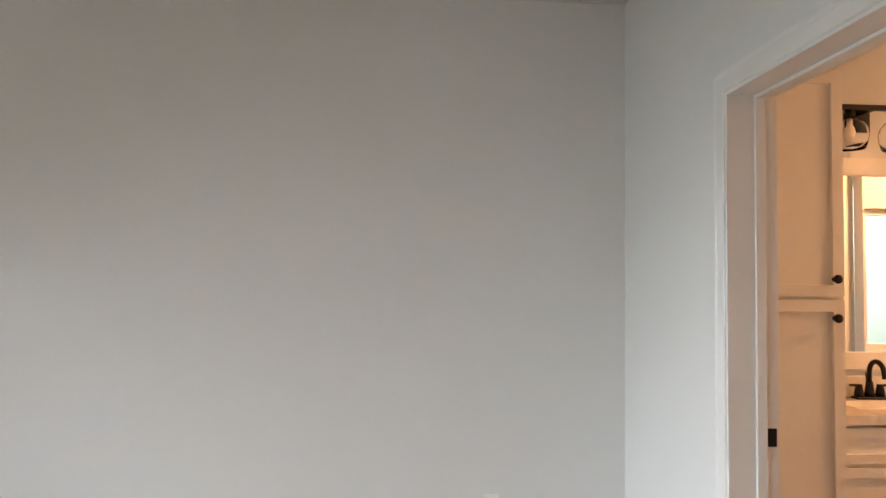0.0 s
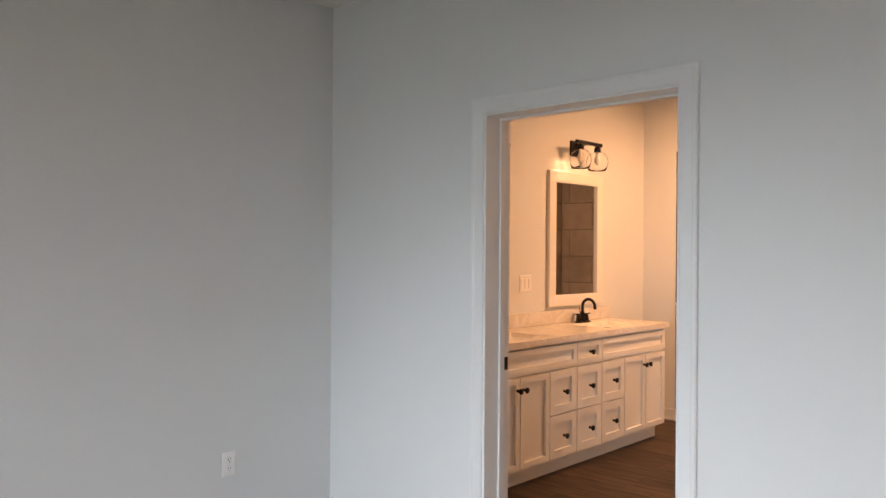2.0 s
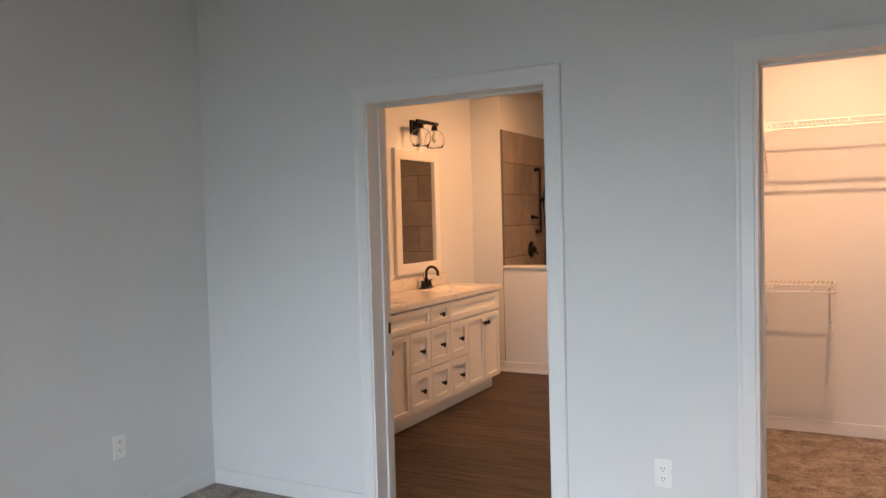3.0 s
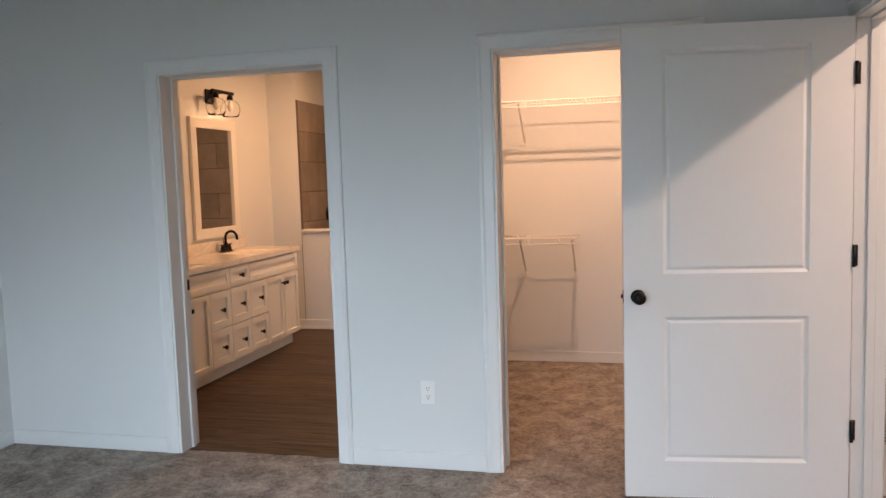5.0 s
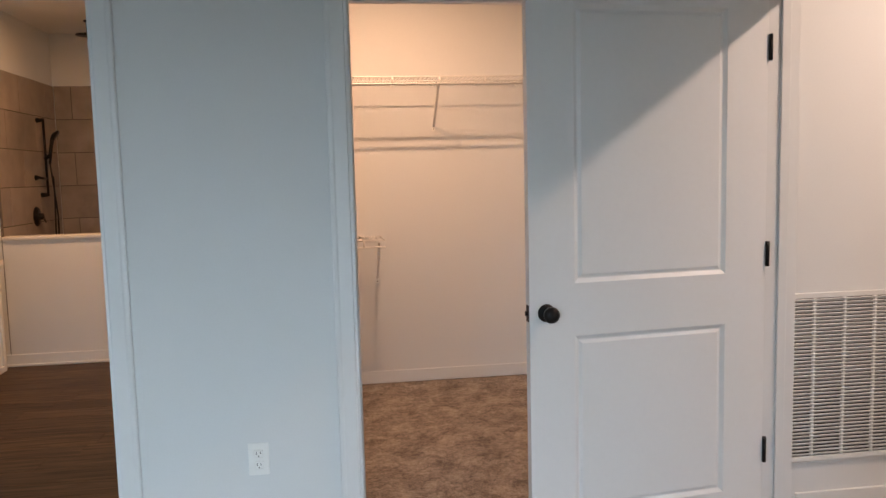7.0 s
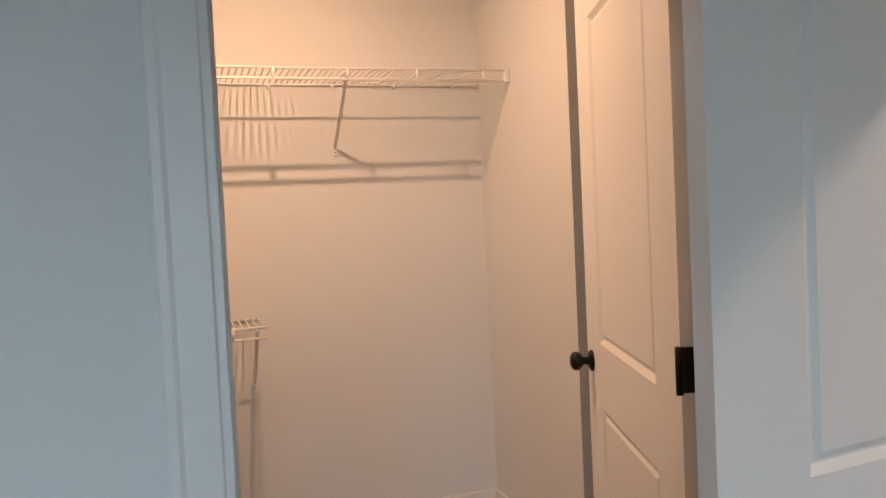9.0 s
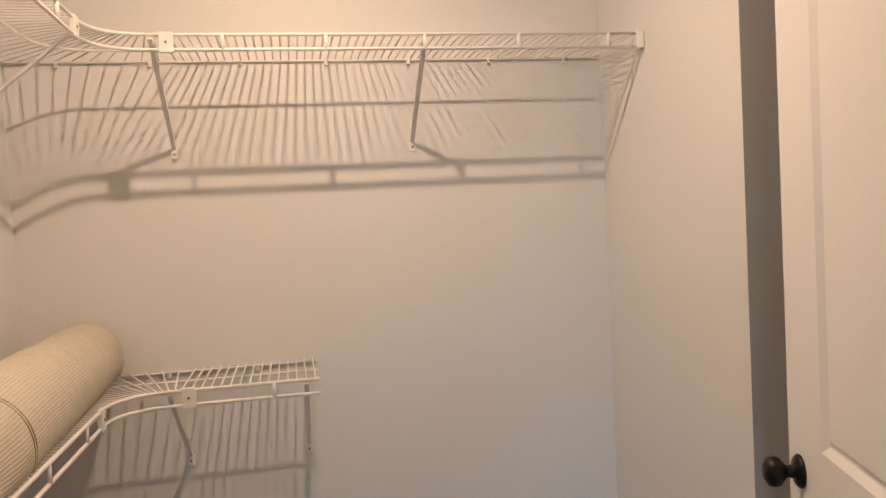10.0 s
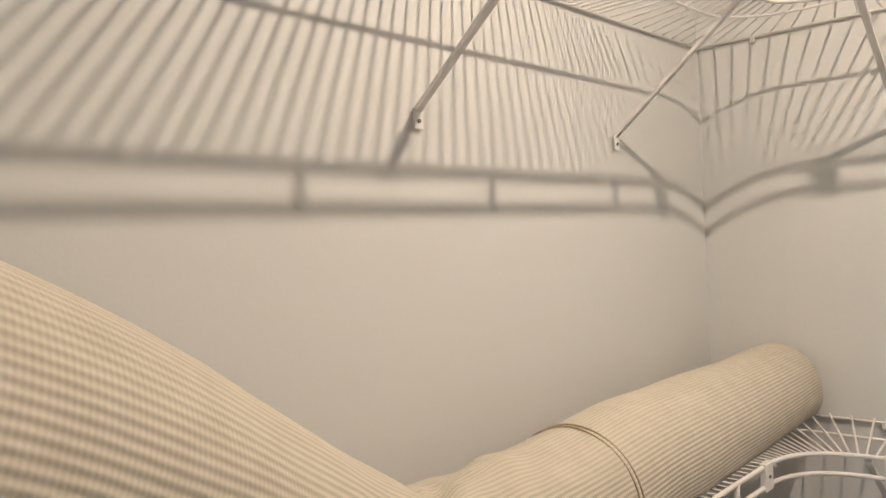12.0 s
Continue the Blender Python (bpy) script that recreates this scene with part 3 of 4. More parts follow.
Z0, Z1, Z2, Z3, Z4 = 0.112, 0.395, 0.68, 0.688, 0.842
ya, yb, yc, yd, ye, yf = 0.715, 1.325, 1.632, 1.938, 2.243, 2.853
c1 = base_unit(ya, yb + 0.307, "white shaker sink cabinet with doors and two drawers")
shaker(c1, "false_front", ya, yc, Z3, Z4, FX)
ym = (ya + yb) / 2
shaker(c1, "cabinet_door", ya, ym, Z0, Z2, FX, knobs=[(ym - 0.03, 0.60)])
shaker(c1, "cabinet_door", ym, yb, Z0, Z2, FX, knobs=[(ym + 0.03, 0.60)])
for za, zb in ((Z0, Z1), (Z1, Z2)):
    shaker(c1, "drawer", yb, yc, za, zb, FX, 0.075, [((yb + yc) / 2, (za + zb) / 2)])
c2 = base_unit(yc, yd, "white shaker three-drawer vanity cabinet")
for za, zb in ((Z0, Z1), (Z1, Z2), (Z3, Z4)):
    shaker(c2, "drawer", yc, yd, za, zb, FX, 0.075 if zb - za > 0.2 else 0.05, [((yc + yd) / 2, (za + zb) / 2)])
c3 = base_unit(yd, yf, "white shaker sink cabinet with two drawers and doors")
shaker(c3, "false_front", yd, yf, Z3, Z4, FX)
for za, zb in ((Z0, Z1), (Z1, Z2)):
    shaker(c3, "drawer", yd, ye, za, zb, FX, 0.075, [((yd + ye) / 2, (za + zb) / 2)])
ym = (ye + yf) / 2
shaker(c3, "cabinet_door", ye, ym, Z0, Z2, FX, knobs=[(ym - 0.03, 0.60)])
shaker(c3, "cabinet_door", ym, yf, Z0, Z2, FX, knobs=[(ym + 0.03, 0.60)])

lin = thing("linen_cabinet", "tall white shaker linen cabinet with black knobs", "cabinet")
LX = -2.735
part("body", boxed(XW, LX, 0.20, 0.708, 0.105, 2.30), CAB, lin)
part("toe_kick", boxed(XW, LX - 0.06, 0.20, 0.708, 0, 0.1045), CAB, lin)
shaker(lin, "cabinet_door", 0.205, 0.703, 1.372, 2.29, LX, 0.065, [(0.655, 1.445), ])
shaker(lin, "cabinet_door", 0.205, 0.703, 0.112, 1.366, LX, 0.065, [(0.655, 1.29)])

# worktop with two sunk basins
SINKS = (1.17, 2.40)
top = thing("bathroom_countertop", "cream veined marble vanity top with two basins", "countertop")
CT0, CT1, CX = 0.854, 0.892, -2.795
bm = bmesh.new()
xs = [XW, -3.20, -2.88, CX]
ysn = [0.709, SINKS[0] - 0.25, SINKS[0] + 0.25, SINKS[1] - 0.25, SINKS[1] + 0.25, 2.895]
grid = [[bm.verts.new((x, y, CT1)) for y in ysn] for x in xs]
basins = []
for i in range(3):
    for j in range(5):
        f = bm.faces.new((grid[i][j], grid[i + 1][j], grid[i + 1][j + 1], grid[i][j + 1]))
        if i == 1 and j in (1, 3):
            basins.append(f)
edge = [grid[i][0] for i in range(4)] + [grid[3][j] for j in range(1, 6)] + [grid[i][5] for i in (2, 1, 0)] + [grid[0][j] for j in (4, 3, 2, 1)]
low = [bm.verts.new((v.co.x, v.co.y, CT0)) for v in edge]
for k in range(len(edge)):
    k2 = (k + 1) % len(edge)
    bm.faces.new((edge[k], low[k], low[k2], edge[k2]))
bmesh.ops.recalc_face_normals(bm, faces=bm.faces[:])
bmesh.ops.inset_individual(bm, faces=basins, thickness=0.012, depth=-0.006)
bmesh.ops.inset_individual(bm, faces=basins, thickness=0.05, depth=-0.022)
part("slab", bm, MARBLE, top)
part("backsplash", boxed(XW, XW + 0.018, 0.709, 2.895, CT1 + 0.0005, 0.992, bevel=0.003), MARBLE, top)
for s in SINKS:
    bm = lathe(bmesh.new(), [(0, 0), (0.024, 0), (0.022, 0.003), (0, 0.004)], Matrix.Translation((-3.05, s, CT1 - 0.0279)), 16)
    part("drain", bm, BLACK, top, "black drain", True)


def faucet(y):
    f = thing("basin_faucet", "black gooseneck basin faucet on the vanity top", "faucet", "basin faucets", at=(-3.255, y, CT1 + 0.0005))
    part("base", boxed(-0.028, 0.028, -0.078, 0.078, 0, 0.012, bevel=0.005), BLACK, f)
    bm = lathe(bmesh.new(), [(0, 0), (0.024, 0), (0.021, 0.03), (0.017, 0.055), (0.016, 0.07), (0, 0.07)], Matrix.Translation((0, 0, 0.0125)), 16)
    part("body", bm, BLACK, f, smooth=True)
    bm = bmesh.new()
    pts = [(0, 0, 0.08)] + [(0.055 - 0.055 * math.cos(a), 0, 0.125 + 0.055 * math.sin(a)) for a in [math.pi * k / 12 for k in range(13)]] + [(0.113, 0, 0.105)]
    tube(bm, pts, 0.0115, 12)
    part("spout", bm, BLACK, f, smooth=True)
    for s in (-1, 1):
        bm = lathe(bmesh.new(), [(0, 0), (0.023, 0), (0.019, 0.03), (0.015, 0.048), (0.015, 0.056), (0, 0.056)], Matrix.Translation((0, s * 0.052, 0.0125)), 14)
        h = part("handle", bm, BLACK, f, smooth=True)
        bm = bmesh.new()
        tube(bm, [(0, s * 0.05, 0.062), (0.005, s * 0.10, 0.066)], [0.007, 0.005], 8)
        part("lever", bm, BLACK, h)
    bm = bmesh.new()
    tube(bm, [(-0.02, 0, 0.07), (-0.028, 0, 0.125)], 0.003, 8)
    part("lift_rod", bm, BLACK, f)
    return f


for s in SINKS:
    faucet(s - 0.02)


def framed_mirror(y0, y1, z0, z1, fw=0.085):
    o = thing("wall_mirror", "rectangular wall mirror in a wide cream frame", "mirror", "vanity mirrors")
    x0, x1 = XW, XW + 0.03
    for r in ((y0, y1, z0, z0 + fw), (y0, y1, z1 - fw, z1), (y0, y0 + fw, z0 + fw, z1 - fw), (y1 - fw, y1, z0 + fw, z1 - fw)):
        part("frame", boxed(x0, x1, r[0], r[1], r[2], r[3], bevel=0.003), CAB, o)
    part("mirror_glass", boxed(x0, x0 + 0.012, y0 + fw, y1 - fw, z0 + fw, z1 - fw), MIRROR, o)


framed_mirror(2.02, 2.76, 1.022, 2.045)
framed_mirror(0.81, 1.50, 1.022, 2.045)


def vanity_light(y):
    o = thing("vanity_light", "black two-lamp vanity light with clear glass shades", "wall lamp", "vanity lights", at=(XW, y, 2.235))
    part("back_plate", boxed(0, 0.022, -0.06, 0.06, -0.06, 0.06, bevel=0.004), BLACK, o)
    part("arm", boxed(0.0225, 0.125, -0.012, 0.012, 0.018, 0.042, bevel=0.003), BLACK, o)
    part("bar", boxed(0.1255, 0.15, -0.175, 0.175, 0.018, 0.044, bevel=0.003), BLACK, o)
    for s in (-1, 1):
        m = Matrix.Translation((0.138, s * 0.118, 0))
        cup = part("socket_cup", lathe(bmesh.new(), [(0, -0.025), (0.026, -0.025), (0.026, 0.0), (0.016, 0.0175), (0, 0.0175)], m, 16), BLACK, o, smooth=True)
        sh = part("shade", lathe(bmesh.new(), [(0.028, -0.0255), (0.056, -0.038), (0.076, -0.066), (0.084, -0.098), (0.080, -0.132), (0.067, -0.168), (0.0645, -0.167), (0.0775, -0.131), (0.0812, -0.098), (0.0735, -0.067), (0.054, -0.0405), (0.026, -0.0265)], m, 24, False), SHADE, o, "clear glass jar shade", True)
        sh.visible_shadow = False
        bl = part("bulb", lathe(bmesh.new(), [(0, -0.125), (0.012, -0.122), (0.022, -0.108), (0.026, -0.09), (0.022, -0.072), (0.013, -0.052), (0.013, -0.0255), (0, -0.0255)], m, 16), BULB, cup, "frosted bulb", True)


vanity_light(2.375)
vanity_light(1.155)

# shower
setting("sill", boxed(SHX - 0.004, SHE, KNEE - 0.018, KNEE + 0.137, 0.9855, 1.010, bevel=0.004), SILL, "cream solid sill on the half wall", "sill")
setting("tile_trim", boxed(SHX - 0.006, SHX + 0.006, KNEE - 0.003, KNEE + 0.010, 1.0105, 2.296, bevel=0.001), CHROME_TRIM, "dark metal edge of the shower tile", "trim")
bar = thing("shower_set", "oil-rubbed bronze slide bar with hand shower and hose", "shower", at=(SHX, 4.30, 0))
bm = bmesh.new()
tube(bm, [(0.055, 0.03, 1.30), (0.055, 0.03, 1.97)], 0.0105, 12)
part("slide_bar", bm, BLACK, bar)
for z in (1.31, 1.955):
    bm = bmesh.new()
    tube(bm, [(0, 0.03, z), (0.056, 0.03, z)], [0.024, 0.013], 14)
    part("bar_mount", bm, BLACK, bar)
bm = bmesh.new()
tube(bm, [(0.05, 0.03, 1.62), (0.095, 0.03, 1.66), (0.115, 0.03, 1.80)], [0.018, 0.014, 0.012], 12)
part("slider", bm, BLACK, bar)
bm = bmesh.new()
tube(bm, [(0.085, 0.035, 1.58), (0.11, 0.035, 1.74), (0.125, 0.035, 1.80)], [0.010, 0.012, 0.014], 12)
hs = part("hand_shower", bm, BLACK, bar)
bm = lathe(bmesh.new(), [(0, 0), (0.03, 0), (0.052, 0.014), (0.054, 0.026), (0, 0.028)], Matrix.Translation((0.125, 0.035, 1.83)) @ Matrix.Rotation(radians(125), 4, "Y"), 18)
part("spray_head", bm, BLACK, hs, smooth=True)
bm = bmesh.new()
tube(bm, [(0.085 + 0.02 * math.sin(k * 0.5), 0.035 + 0.10 * math.sin(math.pi * k / 16) ** 2, 1.58 - 0.62 * math.sin(math.pi * k / 16) + 0.12 * k / 16 * 0 - 0.11 * k / 16) for k in range(17)], 0.007, 8)
part("hose", bm, BLACK, bar)
bm = bmesh.new()
tube(bm, [(0, -0.08, 1.46), (0.035, -0.08, 1.46), (0.045, -0.06, 1.455), (0.05, 0.02, 1.45)], [0.026, 0.012, 0.012, 0.012], 12)
part("supply_elbow", bm, BLACK, bar)
bm = lathe(bmesh.new(), [(0, 0), (0.085, 0), (0.08, 0.008), (0.03, 0.014), (0.028, 0.05), (0.02, 0.055), (0, 0.055)], Matrix.Translation((0, -0.115, 1.13)) @ Matrix.Rotation(radians(90), 4, "Y"), 22)
vv = part("valve_plate", bm, BLACK, bar, smooth=True)
bm = bmesh.new()
tube(bm, [(0.045, -0.115, 1.13), (0.055, -0.07, 1.075)], [0.010, 0.007], 10)
part("valve_handle", bm, BLACK, vv)

rain = thing("rain_shower_head", "oil-rubbed bronze rain shower head hung from the ceiling", "shower", at=(RAIN[0], RAIN[1], CEILZ))
part("flange", lathe(bmesh.new(), [(0, 0), (0.032, 0), (0.030, -0.010), (0.014, -0.016), (0, -0.016)], Matrix(), 18), BLACK, rain, smooth=True)
bm = bmesh.new()
tube(bm, [(0, 0, -0.0165), (0, 0, -0.095)], 0.0115, 12)
part("drop_pipe", bm, BLACK, rain)
part("spray_plate", lathe(bmesh.new(), [(0, -0.0955), (0.020, -0.0955), (0.024, -0.110), (0.098, -0.116), (0.100, -0.124), (0, -0.125)], Matrix(), 26), BLACK, rain, smooth=True)

# ---- closet wire shelves ----
DEP, R = 0.345, 0.175      # shelf depth; corner radius of the front rods


def rod(bm, pts, r=0.0032, sides=8):
    return tube(bm, pts, r, sides)


def front_curve(z, back_end, side_end):
    """Front rods: the corner piece swings from one run to the other with a concave bow."""
    yb_, xs_ = CYN - DEP, CXW + DEP
    p0, p1 = Vector((xs_ + R, yb_, z)), Vector((xs_, yb_ - R, z))
    mid = Vector((xs_, yb_, z))
    arc = [tuple((1 - t) ** 2 * p0 + 2 * t * (1 - t) * mid + t * t * p1) for t in [k / 10 for k in range(11)]]
    return [(back_end, yb_, z)] + arc + [(xs_, side_end, z)]


def wire_shelf(label, z, back_end, side_end, braces_back, braces_side, end_cap, lip=0.042, post_x=0.754):
    s = thing("wire_shelf", label, "shelf", "closet wire shelves")
    for i, zz in enumerate((z, z - lip)):
        bm = bmesh.new()
        rod(bm, front_curve(zz, back_end, side_end), 0.0050, 10)
        part("front_rod", bm, WIRE, s, smooth=True)
    bm = bmesh.new()
    rod(bm, [(back_end, CYN - 0.006, z - 0.006), (CXW + 0.006, CYN - 0.006, z - 0.006)], 0.0036)
    part("back_rod", bm, WIRE, s)
    bm = bmesh.new()
    rod(bm, [(CXW + 0.006, CYN - 0.006, z - 0.006), (CXW + 0.006, side_end, z - 0.006)], 0.0036)
    part("back_rod", bm, WIRE, s)
    bm = bmesh.new()
    arc = [(CXW + DEP / 2 + R * 1.0 * (1 - math.sin(a)), CYN - DEP / 2 - R * (1 - math.cos(a)), z - 0.006) for a in [math.pi / 2 * k / 8 for k in range(9)]]
    rod(bm, [(back_end, CYN - DEP / 2, z - 0.006)] + arc + [(CXW + DEP / 2, side_end, z - 0.006)], 0.0036)
    part("middle_rod", bm, WIRE, s, smooth=True)
    # deck wires, back run and side run, each bent down over the front
    bmw = bmesh.new()
    rod(bmw, [(0, 0, 0), (0, -DEP + 0.003, 0)], 0.0025, 6)
    wire = None
    x0, x1 = CXW + DEP + R, back_end - 0.012
    n = int((x1 - x0) / 0.0254)
    for k in range(n + 1):
        p = (x0 + (x1 - x0) * k / n, CYN - 0.003, z + 0.0015)
        if wire is None:
            wire = part("wire", bmw, WIRE, s)
            wire.location = p
        else:
            piece("wire", wire.data, s, p)
    y1 = CYN - DEP - R
    n = int((y1 - side_end) / 0.0254)
    for k in range(n + 1):
        piece("wire", wire.data, s, (CXW + 0.003, side_end + 0.01 + (y1 - side_end - 0.01) * k / n, z + 0.0015), math.pi / 2)
    # fan of wires in the corner
    fr = front_curve(z + 0.0015, back_end, side_end)[1:12]
    for k in range(1, 20):
        t = k / 20
        i = min(int(t * 10), 9)
        a = Vector(fr[i]).lerp(Vector(fr[i + 1]), t * 10 - i)
        if t < 0.5:
            b = Vector((CXW + (DEP + R) * (1 - 2 * t) ** 1.0, CYN - 0.003, z + 0.0015))
        else:
            b = Vector((CXW + 0.003, CYN - (DEP + R) * (2 * t - 1), z + 0.0015))
        bm = bmesh.new()
        rod(bm, [a, b], 0.0025, 6)
        part("wire", bm, WIRE, s)
    # short posts between the two front rods
    posts = [(post_x - 0.2925 * k, CYN - DEP) for k in range(int((post_x - x0) / 0.2925) + 1)]
    posts += [(CXW + DEP, 1.677 - 0.2925 * k) for k in range(6)]
    for x, y in posts:
        bm = bmesh.new()
        rod(bm, [(x, y, z), (x, y, z - lip)], 0.0062)
        part("post", bm, WIRE, s)
    # joining clips at the corner
    for x, y, along in ((CXW + DEP + R + 0.02, CYN - DEP, "x"), (CXW + DEP, CYN - DEP - R - 0.0, "y")):
        a, b = (0.020, 0.007) if along == "x" else (0.007, 0.020)
        cl = part("joining_clip", boxed(x - a, x + a, y - b, y + b, z - lip - 0.008, z + 0.007, bevel=0.002), PLASTIC, s)
        bm = bmesh.new()
        d = Vector((0, -1, 0)) if along == "x" else Vector((1, 0, 0))
        c = Vector((x, y, z - lip / 2)) + d * 0.0071
        tube(bm, [c, c + d * 0.002], 0.0035, 8)
        part("screw", bm, SCREW, cl)

    def brace(front, foot, n):
        bm = bmesh.new()
        f, w = Vector(front), Vector(foot)
        side = Vector(n).cross(Vector((0, 0, 1)))
        nv = Vector(n)
        d = (w - f).normalized()
        out = d.cross(side).normalized()
        pts = []
        for p in (f, w):
            pts.append([bm.verts.new(p + side * a + out * b) for a, b in ((-0.007, 0.004), (-0.007, -0.004), (0.007, -0.004), (0.007, 0.004))])
        for k in range(4):
            bm.faces.new((pts[0][k], pts[0][(k + 1) % 4], pts[1][(k + 1) % 4], pts[1][k]))
        bm.faces.new(pts[0])
        bm.faces.new(pts[1][::-1])
        br = part("brace", bm, WIRE, s)
        bm = bmesh.new()
        c = w + nv * 0.002 - Vector((0, 0, 0.012))
        e = Vector((abs(side.x), abs(side.y), 0)) * 0.011 + Vector((abs(nv.x), abs(nv.y), 0)) * 0.002
        box(bm, c.x - e.x, c.x + e.x, c.y - e.y, c.y + e.y, c.z - 0.02, c.z + 0.016, bevel=0.001)
        pl = part("wall_anchor", bm, PLASTIC, br)
        bm = bmesh.new()
        q = c + nv * 0.002 - Vector((0, 0, 0.006))
        tube(bm, [q, q + nv * 0.0025], 0.004, 8)
        part("screw", bm, SCREW, pl)

    drop = 0.285
    for x in braces_back:
        brace((x, CYN - DEP, z - 0.01), (x, CYN - 0.004, z - drop), (0, -1, 0))
    for y in braces_side:
        brace((CXW + DEP, y, z - 0.01), (CXW + 0.004, y, z - drop), (1, 0, 0))
    # wall clips under the back rods
    for k in range(int((back_end - CXW) / 0.28)):
        x = CXW + 0.16 + 0.28 * k
        part("wall_clip", boxed(x - 0.006, x + 0.006, CYN - 0.012, CYN - 0.0005, z - 0.022, z - 0.002, bevel=0.002), PLASTIC, s)
    if end_cap:
        part("end_bracket", boxed(back_end - 0.012, back_end + 0.012, CYN - DEP - 0.012, CYN - DEP + 0.022, z - lip - 0.006, z + 0.010, bevel=0.003), PLASTIC, s)
    return s


wire_shelf("white wire closet shelf on the upper walls with braces", 2.010, CXE - 0.014, 0.19, (0.170, -0.610), (1.872, 1.205), True)
wire_shelf("white wire closet shelf at waist height with braces", 1.005, -0.197, 0.19, (-0.236, -0.620), (1.872, 1.205), False, post_x=-0.33)



def linen_shelf(z):
    s = thing("linen_shelf", "white wire linen shelf in the closet alcove", "shelf", "linen shelves")
    for k, (x, dz) in enumerate(((1.62, 0), (1.62, -0.04), (1.94, -0.006))):
        bm = bmesh.new()
        rod(bm, [(x, T + 0.01, z + dz), (x, 1.99, z + dz)], 0.0045)
        part("front_rod" if k < 2 else "back_rod", bm, WIRE, s)
    bm = bmesh.new()
    rod(bm, [(0, 0, 0), (0.33, 0, 0)], 0.0024, 6)
    w = part("wire", bm, WIRE, s)
    w.location = (1.615, 0.19, z + 0.006)
    for k in range(1, 70):
        piece("wire", w.data, s, (1.615, 0.19 + 0.0257 * k, z + 0.006))


for z in (1.38, 1.76, 2.13):
    linen_shelf(z)

# carpet roll, kinked over the lower shelf


def carpet_roll():
    o = thing("carpet_roll", "cream woven-backed carpet roll bent over a wire shelf", "carpet roll")
    ctrl = [((-0.915, 2.33, 1.070), 0.114), ((-0.905, 1.9, 1.064), 0.120), ((-0.895, 1.5, 1.060), 0.124), ((-0.885, 1.25, 1.050), 0.120), ((-0.885, 1.10, 1.046), 0.114),
            ((-0.885, 0.99, 1.05), 0.112), ((-0.86, 0.90, 1.06), 0.116), ((-0.825, 0.77, 1.115), 0.132), ((-0.775, 0.61, 1.204), 0.14), ((-0.725, 0.47, 1.297), 0.14), ((-0.69, 0.37, 1.36), 0.136), ((-0.655, 0.28, 1.412), 0.130)]
    pts, rad = [], []
    n = len(ctrl)
    for i in range(n - 1):
        p = [Vector(ctrl[max(0, min(n - 1, i + d))][0]) for d in (-1, 0, 1, 2)]
        for k in range(16):
            t = k / 16
            pts.append(0.5 * ((2 * p[1]) + (p[2] - p[0]) * t + (2 * p[0] - 5 * p[1] + 4 * p[2] - p[3]) * t * t + (3 * p[1] - p[0] - 3 * p[2] + p[3]) * t ** 3))
            rad.append(ctrl[i][1] * (1 - t) + ctrl[i + 1][1] * t)
    pts.append(Vector(ctrl[-1][0]))
    rad.append(ctrl[-1][1])
    sides = 56
    bm = bmesh.new()
    uvl = bm.loops.layers.uv.new("weave")
    rings, dist = [], [0.0]
    for a, b in zip(pts, pts[1:]):
        dist.append(dist[-1] + (b - a).length)
    for i, p in enumerate(pts):
        d = (pts[min(i + 1, len(pts) - 1)] - pts[max(i - 1, 0)]).normalized()
        up = (Vector((0, 0, 1)) - d * d.z).normalized()
        side = d.cross(up)
        ring = []
        for k in range(sides):
            a = 2 * math.pi * k / sides
            r = rad[i] * (1 + 0.012 * noise.noise(Vector((math.cos(a) * 2, math.sin(a) * 2, dist[i] * 4))))
            # pinch at the kink
            r -= 0.045 * math.exp(-((dist[i] - 1.35 + 0.10 * math.sin(a)) / 0.022) ** 2) * max(0, math.cos(a + 1.25)) ** 0.7
            r += 0.007 * math.exp(-((dist[i] - 1.22) / 0.06) ** 2) * math.cos(3 * a)
            # slack backing wrinkled on both sides of the kink, soft dents elsewhere
            slack = math.exp(-((dist[i] - 1.27) / 0.16) ** 2)
            r += 0.016 * slack * noise.noise(Vector((math.cos(a) * 2.2, math.sin(a) * 2.2, dist[i] * 11 + a)))
            r += 0.004 * noise.noise(Vector((math.cos(a) * 1.3, math.sin(a) * 1.3, dist[i] * 6 + 4)))
            e = 1.0 if 0 < i < len(pts) - 1 else 0.93
            q = p + r * e * (math.cos(a) * up + math.sin(a) * side)
            q.z = max(q.z, 1.0095)
            ring.append(bm.verts.new(q))
        rings.append(ring)
    for i in range(len(rings) - 1):
        for k in range(sides):
            k2 = (k + 1) % sides
            f = bm.faces.new((rings[i][k], rings[i][k2], rings[i + 1][k2], rings[i + 1][k]))
            f.smooth = True
            for lp, (uu, vv_) in zip(f.loops, ((k, i), (k + 1, i), (k + 1, i + 1), (k, i + 1))):
                lp[uvl].uv = (uu / sides * 2 * math.pi * 0.118, dist[vv_])
    bm.faces.new(rings[0])
    bm.faces.new(rings[-1][::-1])
    part("roll", bm, WEAVE, o)
    for at, w in ((1.0, 0.0), (1.012, 0.0)):
        i = min(range(len(dist)), key=lambda q: abs(dist[q] - at))
        if i >= len(pts) - 1:
            i = len(pts) - 2
        bm = bmesh.new()
    
        d = (pts[min(i + 1, len(pts) - 1)] - pts[i - 1]).normalized()
        up = (Vector((0, 0, 1)) - d * d.z).normalized()
        side = d.cross(up)
        off = d * (at - dist[i])
        rr = rad[i] + 0.0012
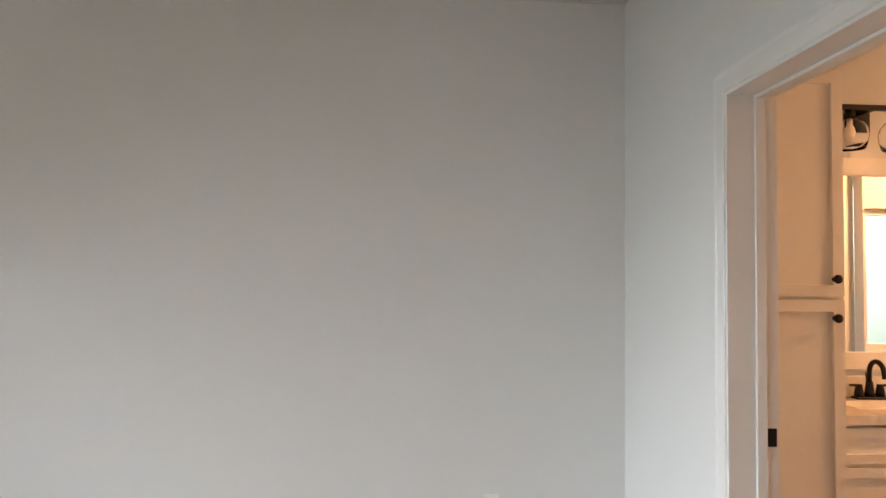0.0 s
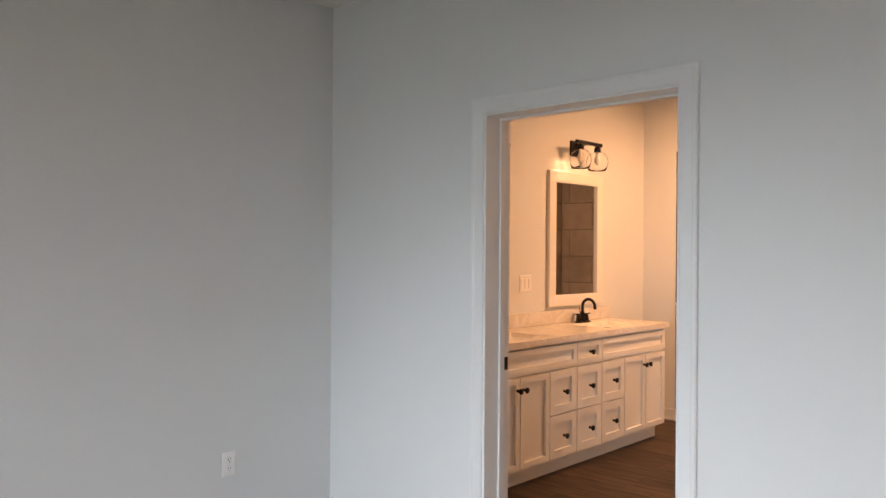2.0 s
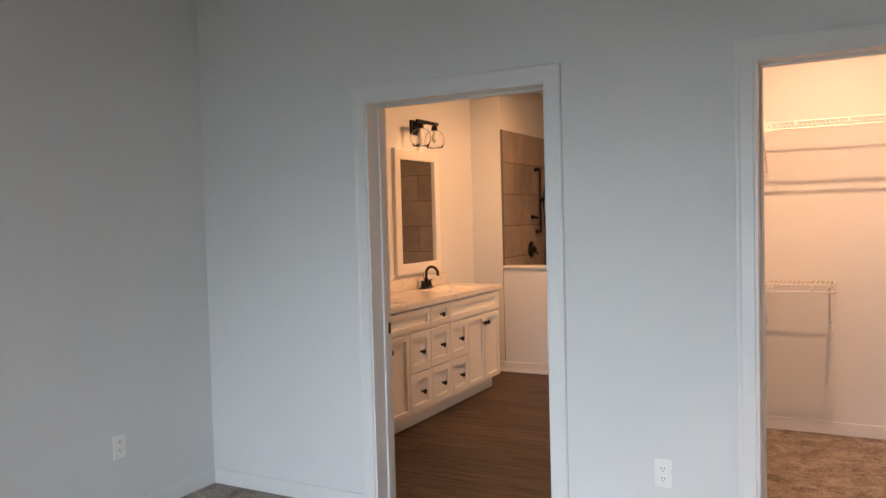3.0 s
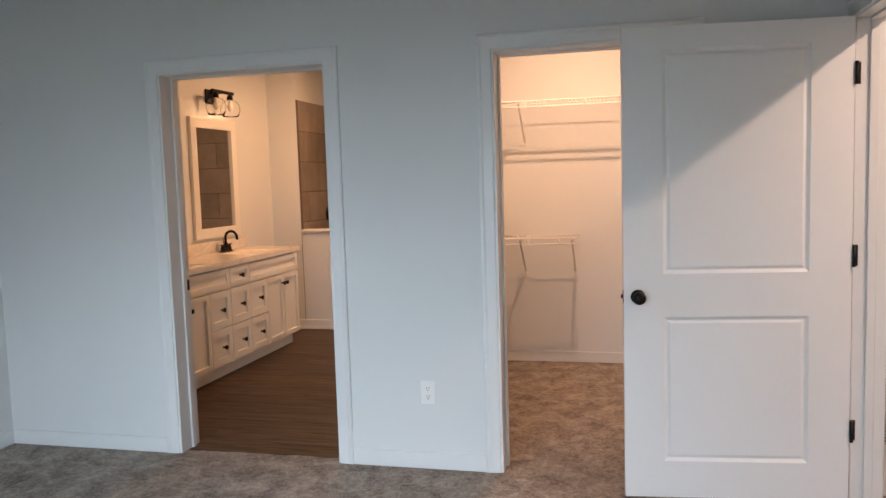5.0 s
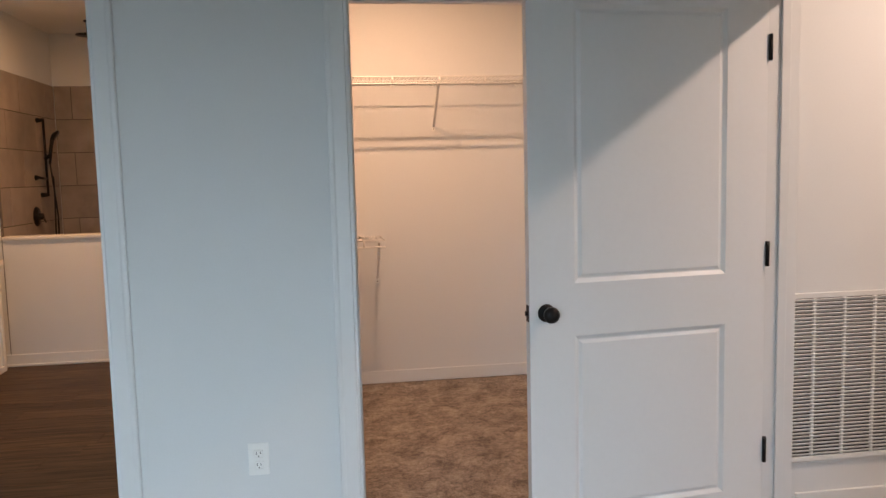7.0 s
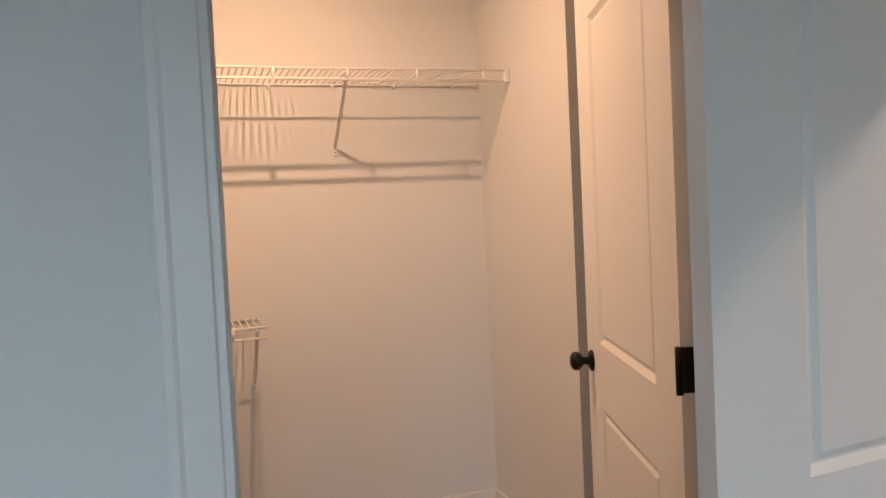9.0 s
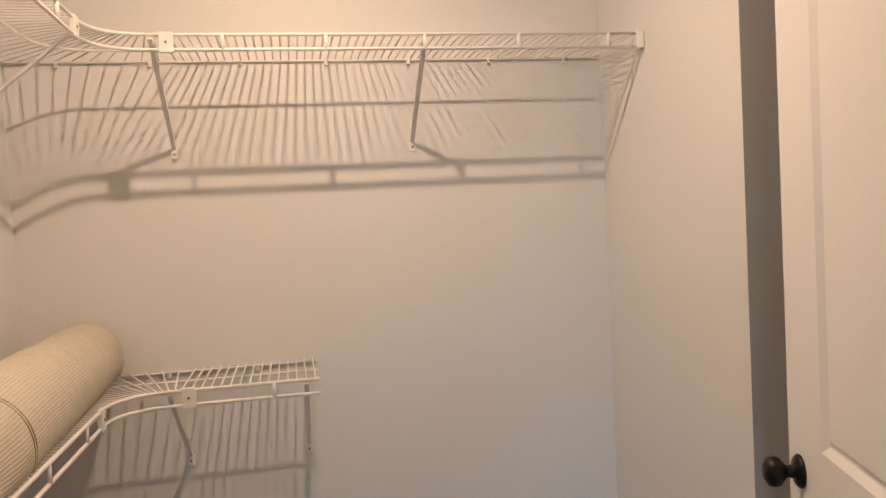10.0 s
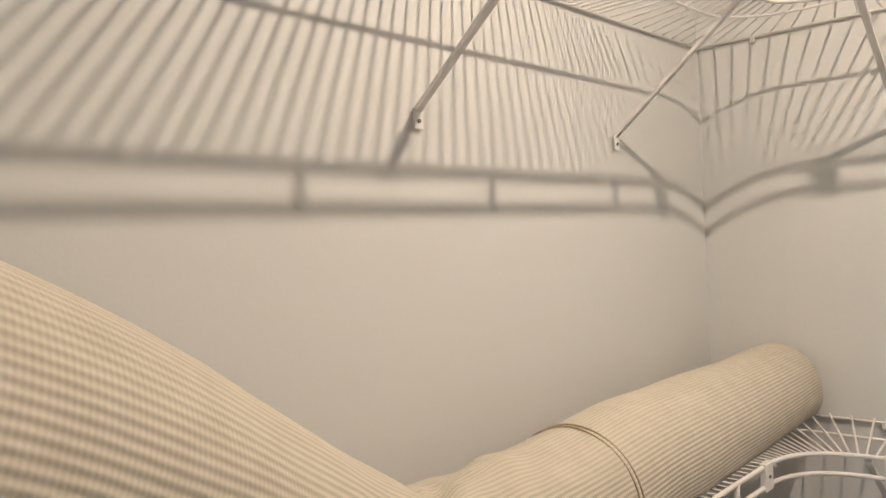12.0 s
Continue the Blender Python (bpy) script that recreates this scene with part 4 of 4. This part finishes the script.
        tube(bm, [pts[i] + off + rr * (math.cos(a) * up + math.sin(a) * side) for a in [2 * math.pi * k / 48 for k in range(49)]], 0.0017, 6, False)
        part("binding_cord", bm, CORD, o, "brown cord tied round the roll")


CORD = material("brown_cord", (0.40, 0.345, 0.25), 0.9, grain=200, bump=0.3, vary=0.15)
carpet_roll()

# ---- pieces of the bathroom floor and the shower walls ----
floor = setting("floor_bath", boxed(XW, -1.225, 0.062, KNEE, -0.013, -0.006), GROUT, "dark brown wood-look vinyl plank floor", "floor")
PW, PL = 0.178, 1.22
meshes = {}
y = 0.064
rnd = random.Random(4)
while y < KNEE:
    w = min(PW, KNEE - y)
    x = XW - rnd.random() * PL
    while x < -1.225:
        a, b = max(x, XW), min(x + PL, -1.225)
        if b - a > 0.02:
            key = (round(b - a, 3), round(w, 3))
            if key not in meshes:
                bm = boxed(0.0006, b - a - 0.0006, 0.0006, w - 0.0006, -0.004, 0.0, bevel=0.0008, seg=1)
                ob = part("plank", bm, PLANK, floor)
                ob.location = (a, y, -0.001)
                meshes[key] = ob.data
            else:
                piece("plank", meshes[key], floor, (a, y, -0.001))
        x += PL
    y += PW


def tiled(name, length, place, turn, offset, flip, z0=0.02, top=2.296):
    """Running-bond tile field; local x along the wall, y out of it."""
    o = tagged(part(name, boxed(0, length, -0.0115, -0.006, z0, top), GROUT), "large grey-brown shower wall tiles in running bond", "tile", kind="structure")
    o.location, o.rotation_euler = place, (0, 0, turn)
    made = {}
    z, k = top, 0
    while z > z0 + 0.01:
        h = min(0.304, z - z0)
        x = -0.61 + (offset + (0.305 if k % 2 else 0)) % 0.61
        while x < length:
            a, b = max(x, 0), min(x + 0.61, length)
            if b - a > 0.015:
                key = (round(b - a, 3), round(h, 3))
                if key not in made:
                    t = part("tile", boxed(0.0028, b - a - 0.0028, -0.0055, 0.0, 0.0028, h - 0.0028, bevel=0.002, seg=1), TILE, o)
                    t.location = (a, 0, z - h)
                    made[key] = t.data
                else:
                    piece("tile", made[key], o, (a, 0, z - h))
            x += 0.61
        z -= 0.304
        k += 1
    return o


tiled("shower_tile_west", SHN - KNEE - 0.001, (SHX, SHN - 0.001, 0), -math.pi / 2, 0.2, False)
tiled("shower_tile_north", SHE - SHX, (SHE, SHN, 0), math.pi, 0.1, False)
tiled("shower_tile_east", SHN - KNEE - 0.001, (SHE, KNEE, 0), math.pi / 2, 0.0, False)
